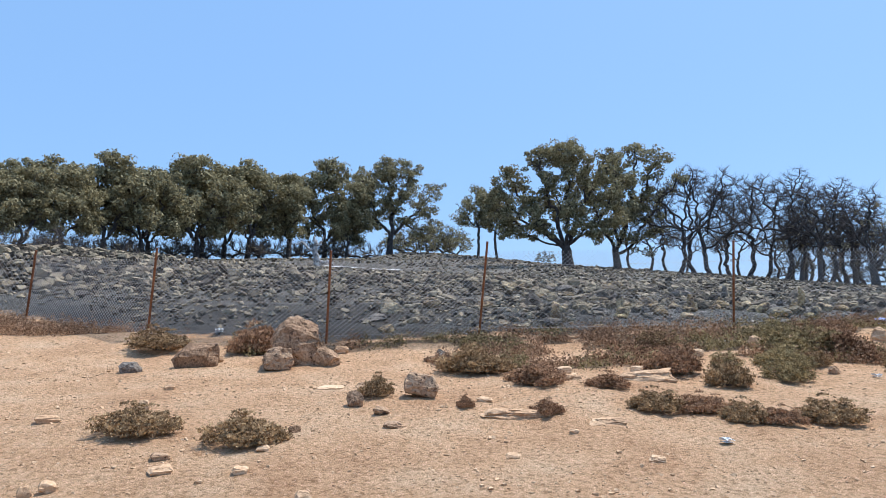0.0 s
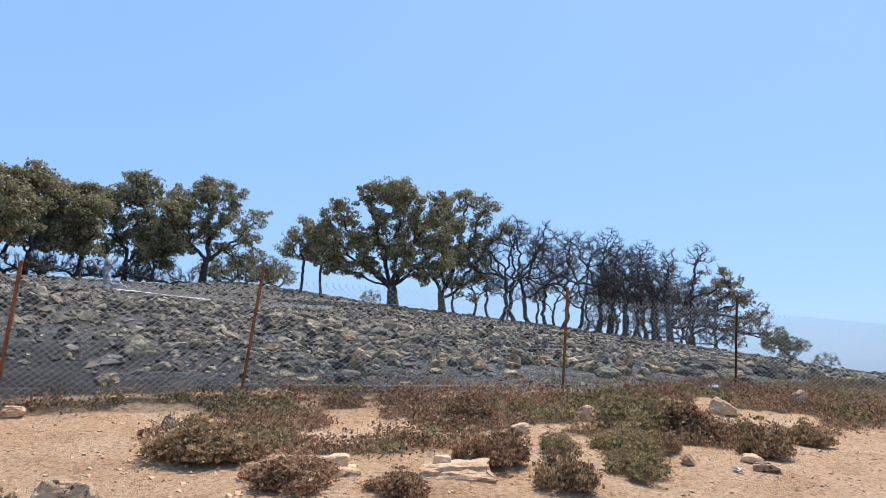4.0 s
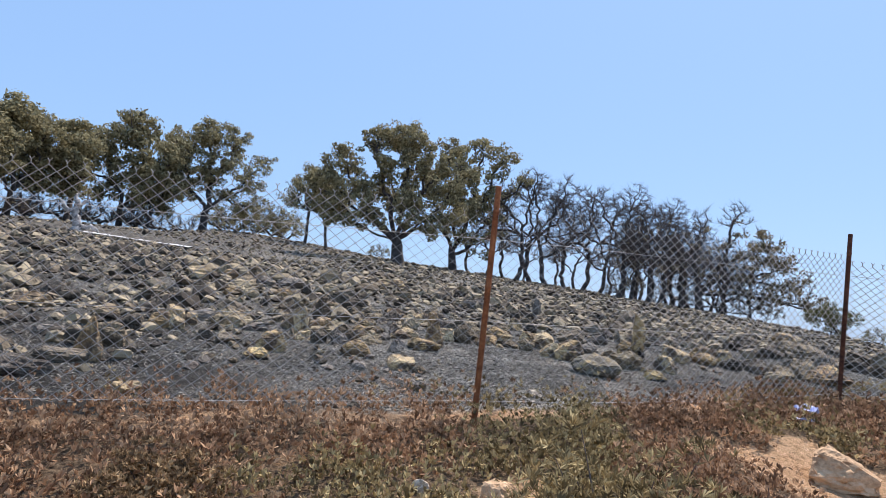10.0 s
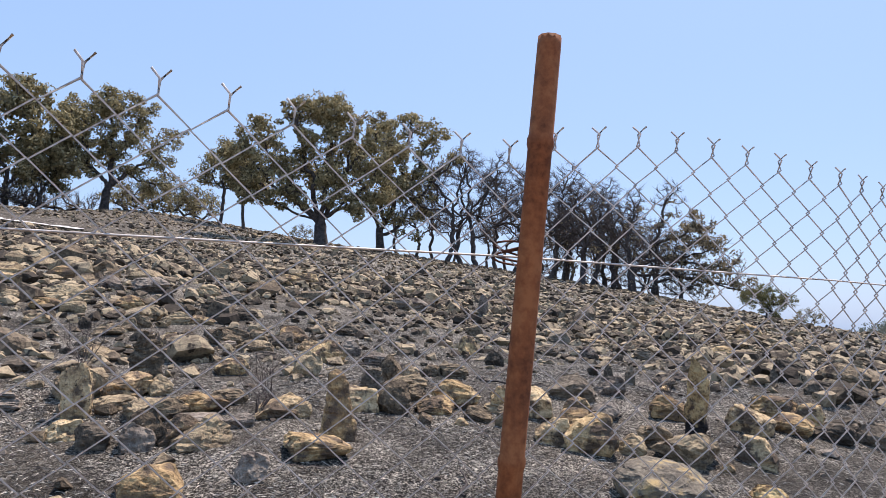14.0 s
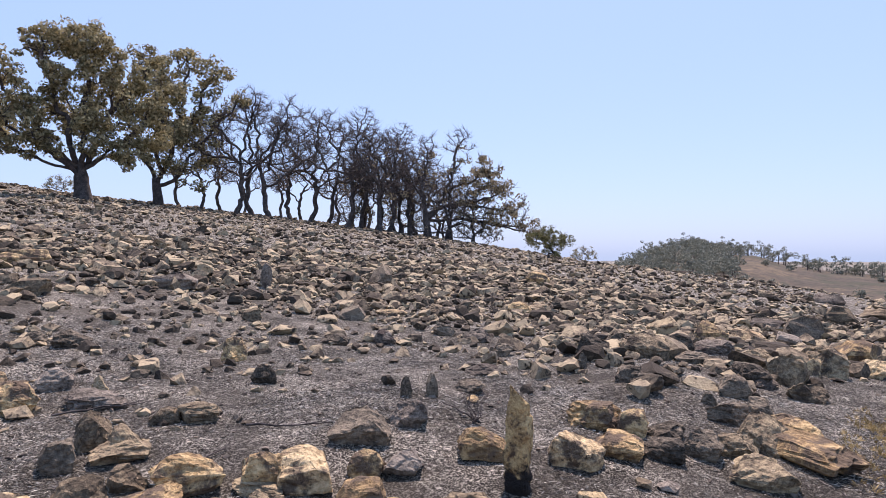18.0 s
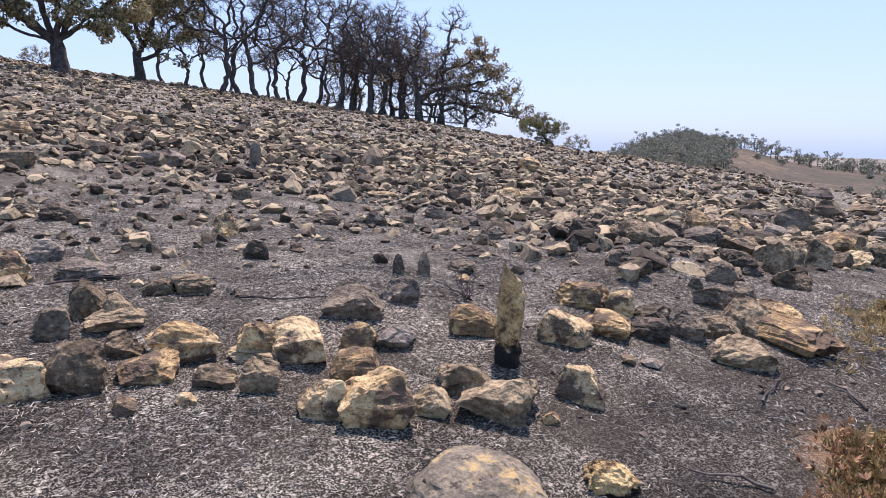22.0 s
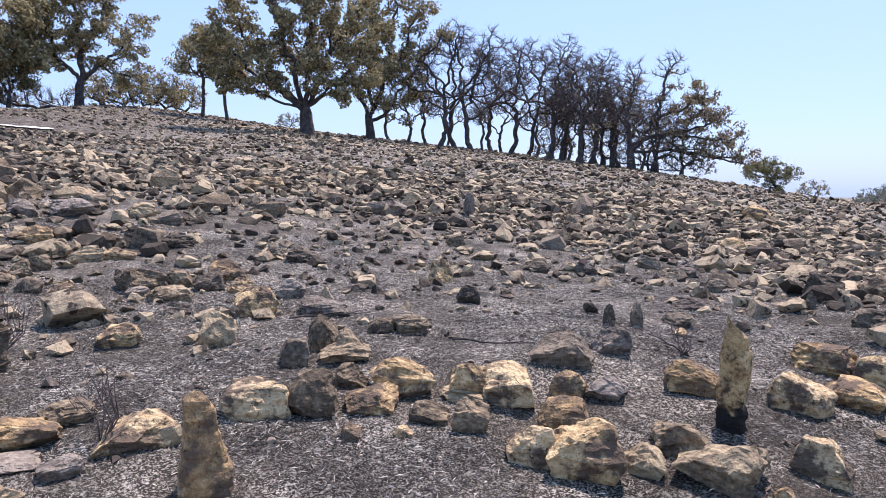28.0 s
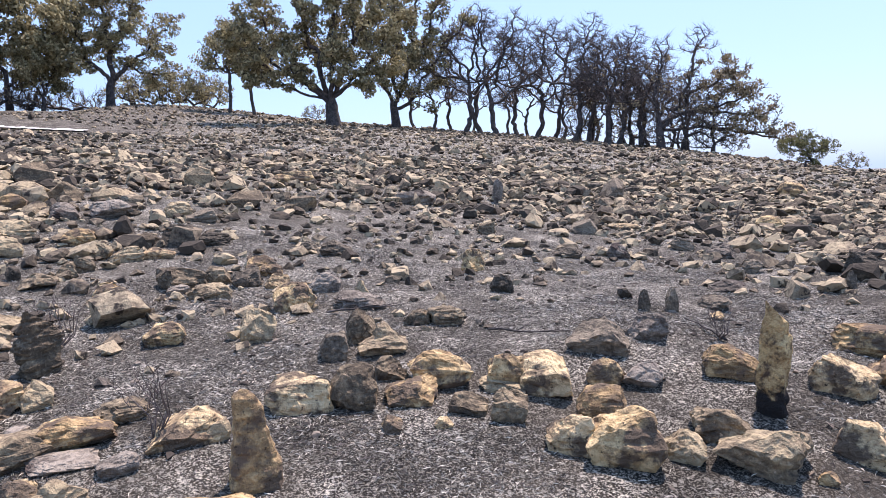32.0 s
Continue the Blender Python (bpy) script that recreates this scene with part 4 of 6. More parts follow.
field_rock(9.02, 14.11, 0.25, 0.11, "dark", -0.2, 0.7, -56)
field_rock(8.69, 13.89, 0.24, 0.13, "dark", 0.1, 0.6, -56)
field_rock(8.97, 13.81, 0.24, 0.19, "dark", 0.1, 0.6, -59)
field_rock(9.23, 13.72, 0.25, 0.15, "brown", -0.3, 0.7, -61)
field_rock(9.80, 14.11, 0.28, 0.16, "dark", 0.3, 0.7, -60)
field_rock(9.50, 13.72, 0.29, 0.28, "brown", -0.3, 0.8, -63)
field_rock(9.62, 13.56, 0.82, 0.17, "tanslab", 0.3, 0.7, 68)
field_rock(9.80, 13.72, 0.55, 0.2, "tanslab", -0.3, 0.6, 62)
field_rock(9.00, 13.43, 0.34, 0.16, "brown", 0.1, 0.5, -63)
field_rock(10.16, 14.08, 0.20, 0.15, "dark", 0.1, 0.7, -63)
field_rock(10.49, 15.96, 0.32, 0.28, "dark", 0.1, 0.7, -50)
field_rock(11.14, 15.84, 0.49, 0.33, "brown", -0.2, 0.7, -54)
field_rock(14.93, 18.25, 0.51, 0.35, "brown", -0.3, 0.5, -55)
field_rock(12.08, 16.04, 0.32, 0.23, "dark", 0.1, 0.7, -57)
field_rock(14.06, 16.84, 0.42, 0.39, "ochre", -0.6, 0.5, -59)
field_rock(16.42, 17.68, 0.61, 0.28, "pale", 0.1, 0.6, -61)
field_rock(12.26, 15.71, 0.44, 0.18, "grey", -0.2, 0.8, -59)
field_rock(12.59, 15.60, 0.34, 0.14, "brown", 0.1, 0.7, -61)
field_rock(11.81, 14.97, 0.30, 0.21, "brown", -0.3, 0.6, -62)
field_rock(11.18, 14.70, 0.36, 0.19, "dark", 0.1, 0.6, -62)
field_rock(11.42, 14.49, 0.35, 0.32, "brown", 0.2, 0.7, -64)
field_rock(12.52, 14.65, 0.46, 0.33, "brown", -0.1, 0.7, -67)
field_rock(12.24, 14.64, 0.17, 0.19, "pale", 0.1, 0.9, -66)
field_rock(14.36, 15.03, 0.53, 0.33, "ochre", 0.2, 0.6, -69)
field_rock(13.31, 14.47, 0.33, 0.22, "pale", 0.2, 0.7, -70)
field_rock(14.02, 14.51, 0.36, 0.31, "brown", 0.1, 0.8, -71)
field_rock(11.12, 14.16, 0.31, 0.19, "brown", 0.1, 0.6, -66)
field_rock(10.48, 14.45, 0.25, 0.20, "dark", 0.1, 0.6, -61)
field_rock(9.98, 14.37, 0.11, 0.10, "dark", 0.1, 0.7, -59)
field_rock(11.13, 14.56, 0.25, 0.08, "grey", 0.1, 0.6, -63)
field_rock(17.85, 17.32, 0.67, 0.51, "dark", 0.2, 0.7, -65)
field_rock(19.20, 18.68, 0.65, 0.26, "grey", 0.1, 0.6, -63)
field_rock(16.96, 17.17, 0.48, 0.27, "grey", 0.1, 0.7, -64)
field_rock(9.82, 15.00, 0.21, 0.15, "dark", 0.2, 0.7, -53)
field_rock(9.86, 14.85, 0.25, 0.12, "dark", -0.2, 0.7, -54)
field_rock(11.35, 15.40, 0.31, 0.12, "dark", 0.1, 0.6, -58)
field_rock(23.37, 18.91, 0.77, 0.53, "brown", 0.3, 0.5, -68)
field_rock(9.79, 15.48, 0.10, 0.17, "dark", 0.1, 0.7, -49)
field_rock(7.68, 13.54, 0.22, 0.20, "pale", -0.7, 0.5, -50)
field_rock(7.20, 12.96, 0.20, 0.12, "lichen", -0.8, 0.5, -54)
field_rock(7.36, 13.43, 0.07, 0.05, "ochre", 0.1, 0.7, -48)
field_rock(38.15, 25.52, 1.32, 0.55, "grey", 0.1, 0.6, -67)
field_rock(32.96, 21.63, 1.06, 0.50, "brown", 0.1, 0.6, -70)
field_rock(18.48, 15.89, 0.54, 0.27, "grey", 0.1, 0.6, -72)
field_rock(2.05, 20.22, 0.49, 0.27, "pale", 0.1, 0.7, 20)
field_rock(1.69, 21.88, 0.37, 0.24, "brown", 0.4, 0.5, 19)
field_rock(1.99, 22.00, 0.42, 0.20, "brown", 0.1, 0.6, 17)
field_rock(2.54, 21.34, 0.54, 0.31, "brown", 0.2, 0.5, 16)
field_rock(2.02, 23.78, 0.59, 0.38, "brown", 0.1, 0.5, 15)
field_rock(2.96, 21.48, 0.44, 0.28, "brown", 0.1, 0.8, 13)
field_rock(3.23, 20.23, 0.32, 0.21, "grey", 0.2, 0.8, 13)
field_rock(3.72, 20.31, 0.50, 0.23, "grey", -0.2, 0.6, 10)
field_rock(3.55, 21.59, 0.57, 0.19, "brown", -0.3, 0.4, 10)
field_rock(2.89, 20.41, 0.29, 0.20, "brown", 0.1, 0.6, 15)
field_rock(2.51, 20.88, 0.35, 0.20, "ochre", 0.1, 0.6, 16)
field_rock(2.87, 19.34, 0.49, 0.22, "brown", 0.3, 0.7, 17)
field_rock(2.78, 18.80, 0.32, 0.15, "ochre", 0.1, 0.8, 19)
field_rock(3.07, 18.69, 0.26, 0.20, "brown", 0.1, 0.6, 17)
field_rock(3.60, 19.12, 0.31, 0.18, "ochre", -0.1, 0.7, 12)
field_rock(2.37, 19.04, 0.21, 0.15, "brown", -0.1, 0.5, 21)
field_rock(3.92, 18.51, 0.21, 0.19, "brown", 0.1, 0.6, 11)
field_rock(4.05, 19.02, 0.25, 0.16, "dark", 0.2, 0.5, 9)
field_rock(4.28, 18.98, 0.25, 0.18, "brown", -0.2, 0.6, 7)
field_rock(4.56, 19.00, 0.35, 0.25, "dark", 0.1, 0.7, 5)
field_rock(4.43, 18.45, 0.29, 0.12, "pale", 0.1, 0.8, 7)
field_rock(4.15, 18.41, 0.31, 0.15, "brown", 0.1, 0.7, 9)
field_rock(4.90, 19.04, 0.38, 0.14, "dark", 0.1, 0.8, 3)
field_rock(4.75, 20.10, 0.36, 0.17, "dark", 0.1, 0.7, 3)
field_rock(4.46, 20.37, 0.30, 0.20, "brown", 0.1, 0.6, 5)
field_rock(5.28, 21.19, 0.49, 0.25, "brown", 0.2, 0.7, -0)
field_rock(6.03, 21.47, 0.52, 0.22, "brown", 0.1, 0.85, -4)
field_rock(6.15, 24.16, 0.72, 0.29, "ochre", 0.1, 0.8, -4)
field_rock(4.57, 23.25, 0.45, 0.40, "brown", 0.2, 0.4, 3)
field_rock(3.34, 17.91, 0.11, 0.14, "dark", 0.1, 0.7, 17)
field_rock(3.73, 17.90, 0.21, 0.17, "brown", 0.3, 0.6, 14)
field_rock(3.85, 18.07, 0.19, 0.17, "brown", -0.3, 0.5, 12)
field_rock(5.88, 18.54, 0.19, 0.14, "dark", 0.1, 0.7, -5)
field_rock(6.14, 18.37, 0.33, 0.18, "dark", 0.1, 0.7, -7)
field_rock(8.14, 22.71, 0.70, 0.27, "grey", 0.1, 0.7, -14)
field_rock(9.82, 23.06, 0.28, 0.45, "grey", 0.1, 0.6, -22)
field_rock(14.43, 21.26, 0.46, 0.28, "ochre", 0.1, 0.6, -43)
field_rock(14.98, 21.28, 0.47, 0.23, "brown", 0.1, 0.7, -45)
field_rock(9.81, 19.77, 0.36, 0.25, "dark", 0.1, 0.7, -29)
field_rock(12.74, 23.92, 0.51, 0.50, "dark", 0.2, 0.5, -31)
field_rock(12.15, 20.57, 0.41, 0.19, "grey", 0.1, 0.6, -37)
field_rock(8.68, 18.11, 0.32, 0.13, "dark", -0.2, 0.6, -28)
field_rock(10.33, 18.29, 0.28, 0.17, "dark", 0.1, 0.6, -37)
field_rock(10.50, 17.80, 0.32, 0.19, "grey", 0.1, 0.7, -40)
field_rock(9.95, 16.68, 0.19, 0.16, "dark", 0.1, 0.7, -42)
field_rock(9.23, 17.94, 0.26, 0.19, "grey", 0.1, 0.6, -32)
field_rock(10.87, 20.40, 0.45, 0.10, "pale", 0.1, 0.8, -32)
field_rock(19.65, 26.03, 0.69, 0.49, "ochre", -0.2, 0.7, -45)
field_rock(8.37, 19.83, 0.24, 0.20, "brown", 0.1, 0.6, -21)
field_rock(11.97, 20.81, 0.42, 0.19, "brown", 0.1, 0.6, -36)
field_rock(3.59, 17.64, 0.30, 0.13, "brown", 0.1, 0.5, 15)
field_rock(4.26, 17.07, 0.33, 0.18, "ochre", 0.1, 0.6, 10)
field_rock(2.89, 17.95, 0.25, 0.11, "brown", 0.1, 0.5, 20)
field_rock(2.52, 14.95, 0.21, 0.20, "pale", 0.1, 0.7, 17)
field_rock(2.70, 14.80, 0.18, 0.15, "pale", -0.3, 0.6, 16)
field_rock(2.78, 15.31, 0.33, 0.16, "grey", 0.2, 0.6, 14)
field_rock(3.13, 15.25, 0.34, 0.24, "brown", -0.8, 0.5, 11)
field_rock(3.11, 14.87, 0.35, 0.22, "brown", 0.1, 0.6, 11)
field_rock(3.42, 14.77, 0.29, 0.10, "grey", 0.1, 0.7, 8)
field_rock(3.31, 15.73, 0.20, 0.10, "dark", 0.1, 0.6, 8)
field_rock(2.99, 14.01, 0.18, 0.12, "dark", 0.1, 0.7, 15)
field_rock(3.21, 13.83, 0.23, 0.12, "dark", 0.2, 0.6, 13)
field_rock(3.89, 14.50, 0.21, 0.30, "pale", -0.3, 0.7, 3)
field_rock(3.89, 14.14, 0.19, 0.11, "pale", 0.2, 0.6, 4)
field_rock(4.06, 13.96, 0.16, 0.14, "dark", 0.1, 0.7, 2)
field_rock(4.26, 13.90, 0.16, 0.14, "grey", 0.1, 0.6, -1)
field_rock(3.61, 13.46, 0.26, 0.22, "ochre", 0.2, 0.6, 8)
field_rock(3.52, 13.04, 0.20, 0.10, "lichen", -0.3, 0.6, 11)
field_rock(4.37, 13.30, 0.25, 0.16, "ochre", 0.1, 0.75, -3)
field_rock(4.76, 13.39, 0.14, 0.13, "grey", 0.1, 0.6, -9)
field_rock(4.72, 12.81, 0.23, 0.14, "pale", 0.1, 0.7, -10)
field_rock(4.36, 12.76, 0.12, 0.09, "grey", 0.1, 0.6, -3)
field_rock(4.85, 12.67, 0.11, 0.08, "brown", 0.1, 0.6, -12)
field_rock(2.01, 12.29, 0.33, 0.18, "grey", 0.1, 0.7, 19)
field_rock(2.18, 13.13, 0.23, 0.32, "ochre", 0.2, 0.6, 15)
field_rock(2.27, 13.50, 0.22, 0.24, "brown", -0.2, 0.6, 14)
field_rock(2.08, 12.85, 0.38, 0.11, "dark", 0.1, 0.7, 17)
field_rock(2.33, 12.84, 0.12, 0.19, "pale", 0.1, 0.5, 14)
field_rock(2.21, 14.25, 0.26, 0.18, "dark", 0.1, 0.7, 13)
field_rock(2.45, 14.59, 0.23, 0.18, "ochre", 0.1, 0.7, 10)
field_rock(2.63, 14.52, 0.16, 0.18, "pale", -0.2, 0.6, 9)
field_rock(0.93, 15.46, 0.39, 0.18, "pale", 0.2, 0.7, 19)
field_rock(0.56, 16.69, 0.20, 0.17, "grey", 0.1, 0.8, 19)
field_rock(1.79, 15.06, 0.27, 0.14, "brown", 0.1, 0.6, 14)
field_rock(1.63, 13.90, 0.27, 0.10, "grey", 0.1, 0.7, 18)
field_rock(-1.41, 13.18, 0.47, 0.19, "grey", 0.1, 0.7, 19)
field_rock(-0.98, 11.40, 0.27, 0.14, "pale", 0.2, 0.7, 20)
field_rock(-1.16, 14.30, 0.50, 0.35, "brown", 0.1, 0.4, 15)
field_rock(-0.30, 15.05, 0.37, 0.26, "pale", 0.1, 0.7, 10)
# stones on the bare earth outside it
dirt_rock(-2.10, 9.28, 0.68, 0.66, "tan", -0.4, 0.8, 13, "boulder")
dirt_rock(-2.23, 8.85, 0.40, 0.35, "tan", 0.1, 0.6, 14)
dirt_rock(-1.63, 9.18, 0.38, 0.31, "tan", -0.3, 0.6, 10)
dirt_rock(-3.45, 9.20, 0.61, 0.38, "tan", 0.2, 0.7, 21)
dirt_rock(-4.05, 8.58, 0.27, 0.16, "grey", 0.2, 0.8, 25)
dirt_rock(-0.25, 7.08, 0.36, 0.30, "tan", -0.3, 0.7, 2)
dirt_rock(-0.90, 6.69, 0.17, 0.18, "tan", 0.2, 0.7, 8)
dirt_rock(-0.92, 7.48, 0.14, 0.10, "tan", 0.1, 0.6, 7)
dirt_rock(-3.14, 7.61, 0.12, 0.07, "sand", 0.1, 0.8, 22)
dirt_rock(-0.60, 6.33, 0.16, 0.09, "tan", 0.1, 0.6, 5)
dirt_rock(-0.44, 5.79, 0.18, 0.06, "tan", 0.2, 0.7, 4)
dirt_rock(-1.29, 5.78, 0.11, 0.07, "tan", 0.1, 0.5, 13)
dirt_rock(-2.12, 5.03, 0.14, 0.06, "tan", -0.2, 0.6, 23)
dirt_rock(-1.98, 4.70, 0.16, 0.06, "sand", 0.2, 0.7, 23)
dirt_rock(-1.40, 4.63, 0.11, 0.06, "sand", 0.1, 0.7, 17)
dirt_rock(-3.66, 6.17, 0.21, 0.08, "sand", 0.1, 0.8, 31)
dirt_rock(-2.54, 4.33, 0.10, 0.09, "sand", -0.1, 0.7, 30)
dirt_rock(-2.65, 4.27, 0.08, 0.09, "sand", 0.1, 0.7, 32)
dirt_rock(-2.98, 6.60, 0.12, 0.12, "sand", 0.1, 0.6, 24)
dirt_rock(-2.66, 5.83, 0.18, 0.08, "sand", 0.1, 0.6, 25)
dirt_rock(0.65, 6.26, 0.54, 0.16, "sandflat", 0.1, 0.7, -6)
dirt_rock(1.42, 5.90, 0.28, 0.12, "sandflat", 0.1, 0.8, -14)
dirt_rock(-1.30, 7.64, 0.33, 0.09, "sandflat", 0.1, 0.8, 10)
dirt_rock(1.45, 8.23, 0.25, 0.13, "sand", 0.1, 0.8, -10)
dirt_rock(-1.58, 10.23, 0.22, 0.12, "sand", 0.1, 0.7, 9)
dirt_rock(-3.23, 9.50, 0.14, 0.11, "sand", 0.1, 0.7, 19)
dirt_rock(-4.22, 10.22, 0.14, 0.10, "sand", 0.1, 0.7, 22)
dirt_rock(-1.39, 5.15, 0.10, 0.05, "sand", 0.1, 0.7, 15)
dirt_rock(0.41, 6.85, 0.16, 0.06, "sand", 0.1, 0.7, -3)
dirt_rock(-0.87, 4.15, 0.10, 0.07, "sand", 0.1, 0.7, 12)
dirt_rock(0.51, 4.99, 0.12, 0.04, "sand", 0.1, 0.7, -6)
dirt_rock(1.53, 4.87, 0.12, 0.05, "sand", 0.1, 0.7, -17)
dirt_rock(1.08, 5.61, 0.08, 0.04, "sand", 0.1, 0.7, -11)
dirt_rock(2.33, 8.07, 0.17, 0.15, "sand", 0.1, 0.7, -16)
dirt_rock(2.44, 8.06, 0.59, 0.28, "sandslab", 0.3, 0.8, -10)
dirt_rock(1.47, 8.05, 0.30, 0.20, "sandflat", 0.1, 0.8, 3)
dirt_rock(-0.03, 9.73, 0.19, 0.18, "grey", 0.1, 0.6, 17)
dirt_rock(4.78, 10.21, 0.20, 0.21, "sand", 0.1, 0.7, -26)
dirt_rock(7.06, 10.59, 0.36, 0.28, "sand", -0.6, 0.6, -39)
dirt_rock(8.81, 11.09, 0.31, 0.26, "tan", 0.3, 0.6, -45)
dirt_rock(3.64, 9.60, 0.22, 0.13, "sand", 0.1, 0.7, -19)
dirt_rock(4.83, 8.27, 0.15, 0.11, "tan", 0.1, 0.7, -36)
dirt_rock(5.68, 8.41, 0.22, 0.11, "sand", 0.1, 0.7, -42)
dirt_rock(5.58, 8.08, 0.25, 0.11, "tan", 0.1, 0.85, -43)
dirt_rock(-0.20, 9.63, 0.21, 0.10, "tan", 0.1, 0.6, 18)
dirt_rock(4.70, 12.01, 0.16, 0.10, "grey", 0.1, 0.6, -14)
dirt_rock(4.47, 10.50, 0.09, 0.07, "white", 0.1, 0.6, -16)
dirt_rock(5.62, 12.01, 0.12, 0.07, "white", 0.1, 0.6, -23)
dirt_rock(2.78, 11.88, 0.17, 0.09, "pale", 0.1, 0.7, 23)


def scatter(count, lo, hi, keep):
    """Up to count places in a rectangle, kept where keep(x, y) is above chance."""
    x, y = rng.uniform(lo[0], hi[0], count), rng.uniform(lo[1], hi[1], count)
    ok = keep(x, y) > rng.uniform(0, 1, count)
    return x[ok], y[ok]


def crest_room(x, y):
    """Metres before the hill's crest."""
    dx, dy = x - EYE_SPOT[0], y - EYE_SPOT[1]
    return np.interp(np.degrees(np.arctan2(-dx, dy)), CREST_BEARING, CREST_RADIUS) - np.hypot(dx, dy)


def rubble_density(x, y):
    inside = y - burn_y(x)
    d = np.clip((inside - 0.6) / 1.5, 0, 1)
    lane = 0.55 + 0.9 * vnoise(x / 3.4, y / 2.2, 11) + 0.5 * vnoise(x / 1.2, y / 1.0, 12)
    near = np.exp(-(((x - 6.6) / 3.4) ** 4) - (((y - 14.6) / 2.9) ** 4))
    pile = 0.8 * np.exp(-(((x - 12.5) / 3.5) ** 2) - (((y - 16.0) / 1.6) ** 2)) + 0.35 * np.exp(-(((x - 2.0) / 2.5) ** 2) - (((y - 15.0) / 2.0) ** 2))
    far = np.clip((np.hypot(x - 5.3, y - 11.5) - 8) / 8, 0, 1)
    out = d * np.clip(0.1 + 0.6 * lane + pile + 0.5 * far, 0.05, 1.0) * (1 - near) * (1 - 0.72 * np.exp(-(((x - 8.0) / 4.6) ** 4) - (((y - 17.4) / 3.5) ** 4)))
    track = np.exp(-((y - fence_y(x) - 1.6 - 0.12 * np.clip(x - 8, 0, 30)) / 1.0) ** 2) * np.clip((x - 8) / 2, 0, 1)
    bare = np.exp(-(((x + 8.0) / 7.5) ** 4) - (((y - 57.5) / 5.0) ** 4))
    return out * (1 - track) * (1 - bare) * (crest_room(x, y) > -6)


def build_rubble():
    shapes = [stone_shape(5 + k % 3, 900 + k) for k in range(30)]
    plain = [stone_shape(k % 2, 960 + k) for k in range(30)]
    meshes = [mesh_of("stone", v - (0, 0, 0.12), f, M[("brown", "grey", "brown", "dark", "brown", "grey", "ochre", "brown")[k % 8]]) for k, (v, f) in enumerate(shapes)]
    x, y = scatter(66000, (-45, 11.5), (66, 104), lambda a, b: np.where(np.hypot(a - 5.3, b - 11.5) < 40, 1.0, 0.55) * rubble_density(a, b))
    x2, y2 = scatter(38000, (-28, 11.8), (24, 32), rubble_density)
    x, y = np.concatenate([x, x2]), np.concatenate([y, y2])
    z = height(x, y)
    size = np.clip(rng.lognormal(math.log(0.126), 0.5, len(x)), 0.05, 0.4) * (1 + 0.25 * np.clip((np.hypot(x - 5.3, y - 11.5) - 18) / 20, 0, 1))
    size = size * np.where((y < 16.5) & (x < 3.5), 0.7, 1)
    order = np.argsort(np.hypot(x - 6, y - 13))
    pieces = []
    for rank, i in enumerate(order):
        k = int(rng.integers(len(shapes)))
        w = size[i] if rank >= 50 else min(size[i], 0.11)
        s = np.array([w * rng.uniform(0.8, 1.3), w * rng.uniform(0.7, 1.1), w * rng.uniform(0.38, 0.74)])
        spin, tx, ty = rng.uniform(0, 2 * np.pi), rng.uniform(-22, 22), rng.uniform(-22, 22)
        if rank < 50:
            ob = new("stone", meshes[k])
            ob.matrix_world = pose(x[i], y[i], z[i], tx, ty, math.degrees(spin)) @ Matrix.Diagonal((*s, 1))
            kind = ("brown", "grey", "brown", "dark", "brown", "grey", "ochre", "brown")[k % 8]
            tagged(ob, LABELS[kind], "stone", "stones on the burnt field")
        else:
            turn = np.array(Euler((radians(tx), radians(ty), spin)).to_matrix())
            v, f = shapes[k] if rank < 5000 else plain[k]
            pieces.append((((v - (0, 0, 0.15)) * s) @ turn.T + (x[i], y[i], z[i]), f))
    x, y = scatter(3400, (-2, 14.8), (15, 23), lambda a, b: np.clip((b - 14.9) / 1.5, 0, 1) * np.clip(0.6 + 1.2 * vnoise(a / 0.9, b / 0.7, 13), 0, 1))
    z = height(x, y)
    for i in range(len(x)):  # small stones half sunk in the ash
        w = rng.uniform(0.035, 0.13)
        v, f = plain[i % 30]
        pieces.append(((v - (0, 0, 0.3)) * (w * rng.uniform(0.8, 1.4), w, w * rng.uniform(0.5, 0.95)) @ turn_z(rng.uniform(0, 6.3)).T + (x[i], y[i], z[i]), f))
    v, f = joined(pieces)
    tagged(new("rubble", mesh_of("rubble", v, f, M["rubble"])), "dense scorched rubble covering the burnt hillside", "rubble", kind="stuff")


build_rubble()


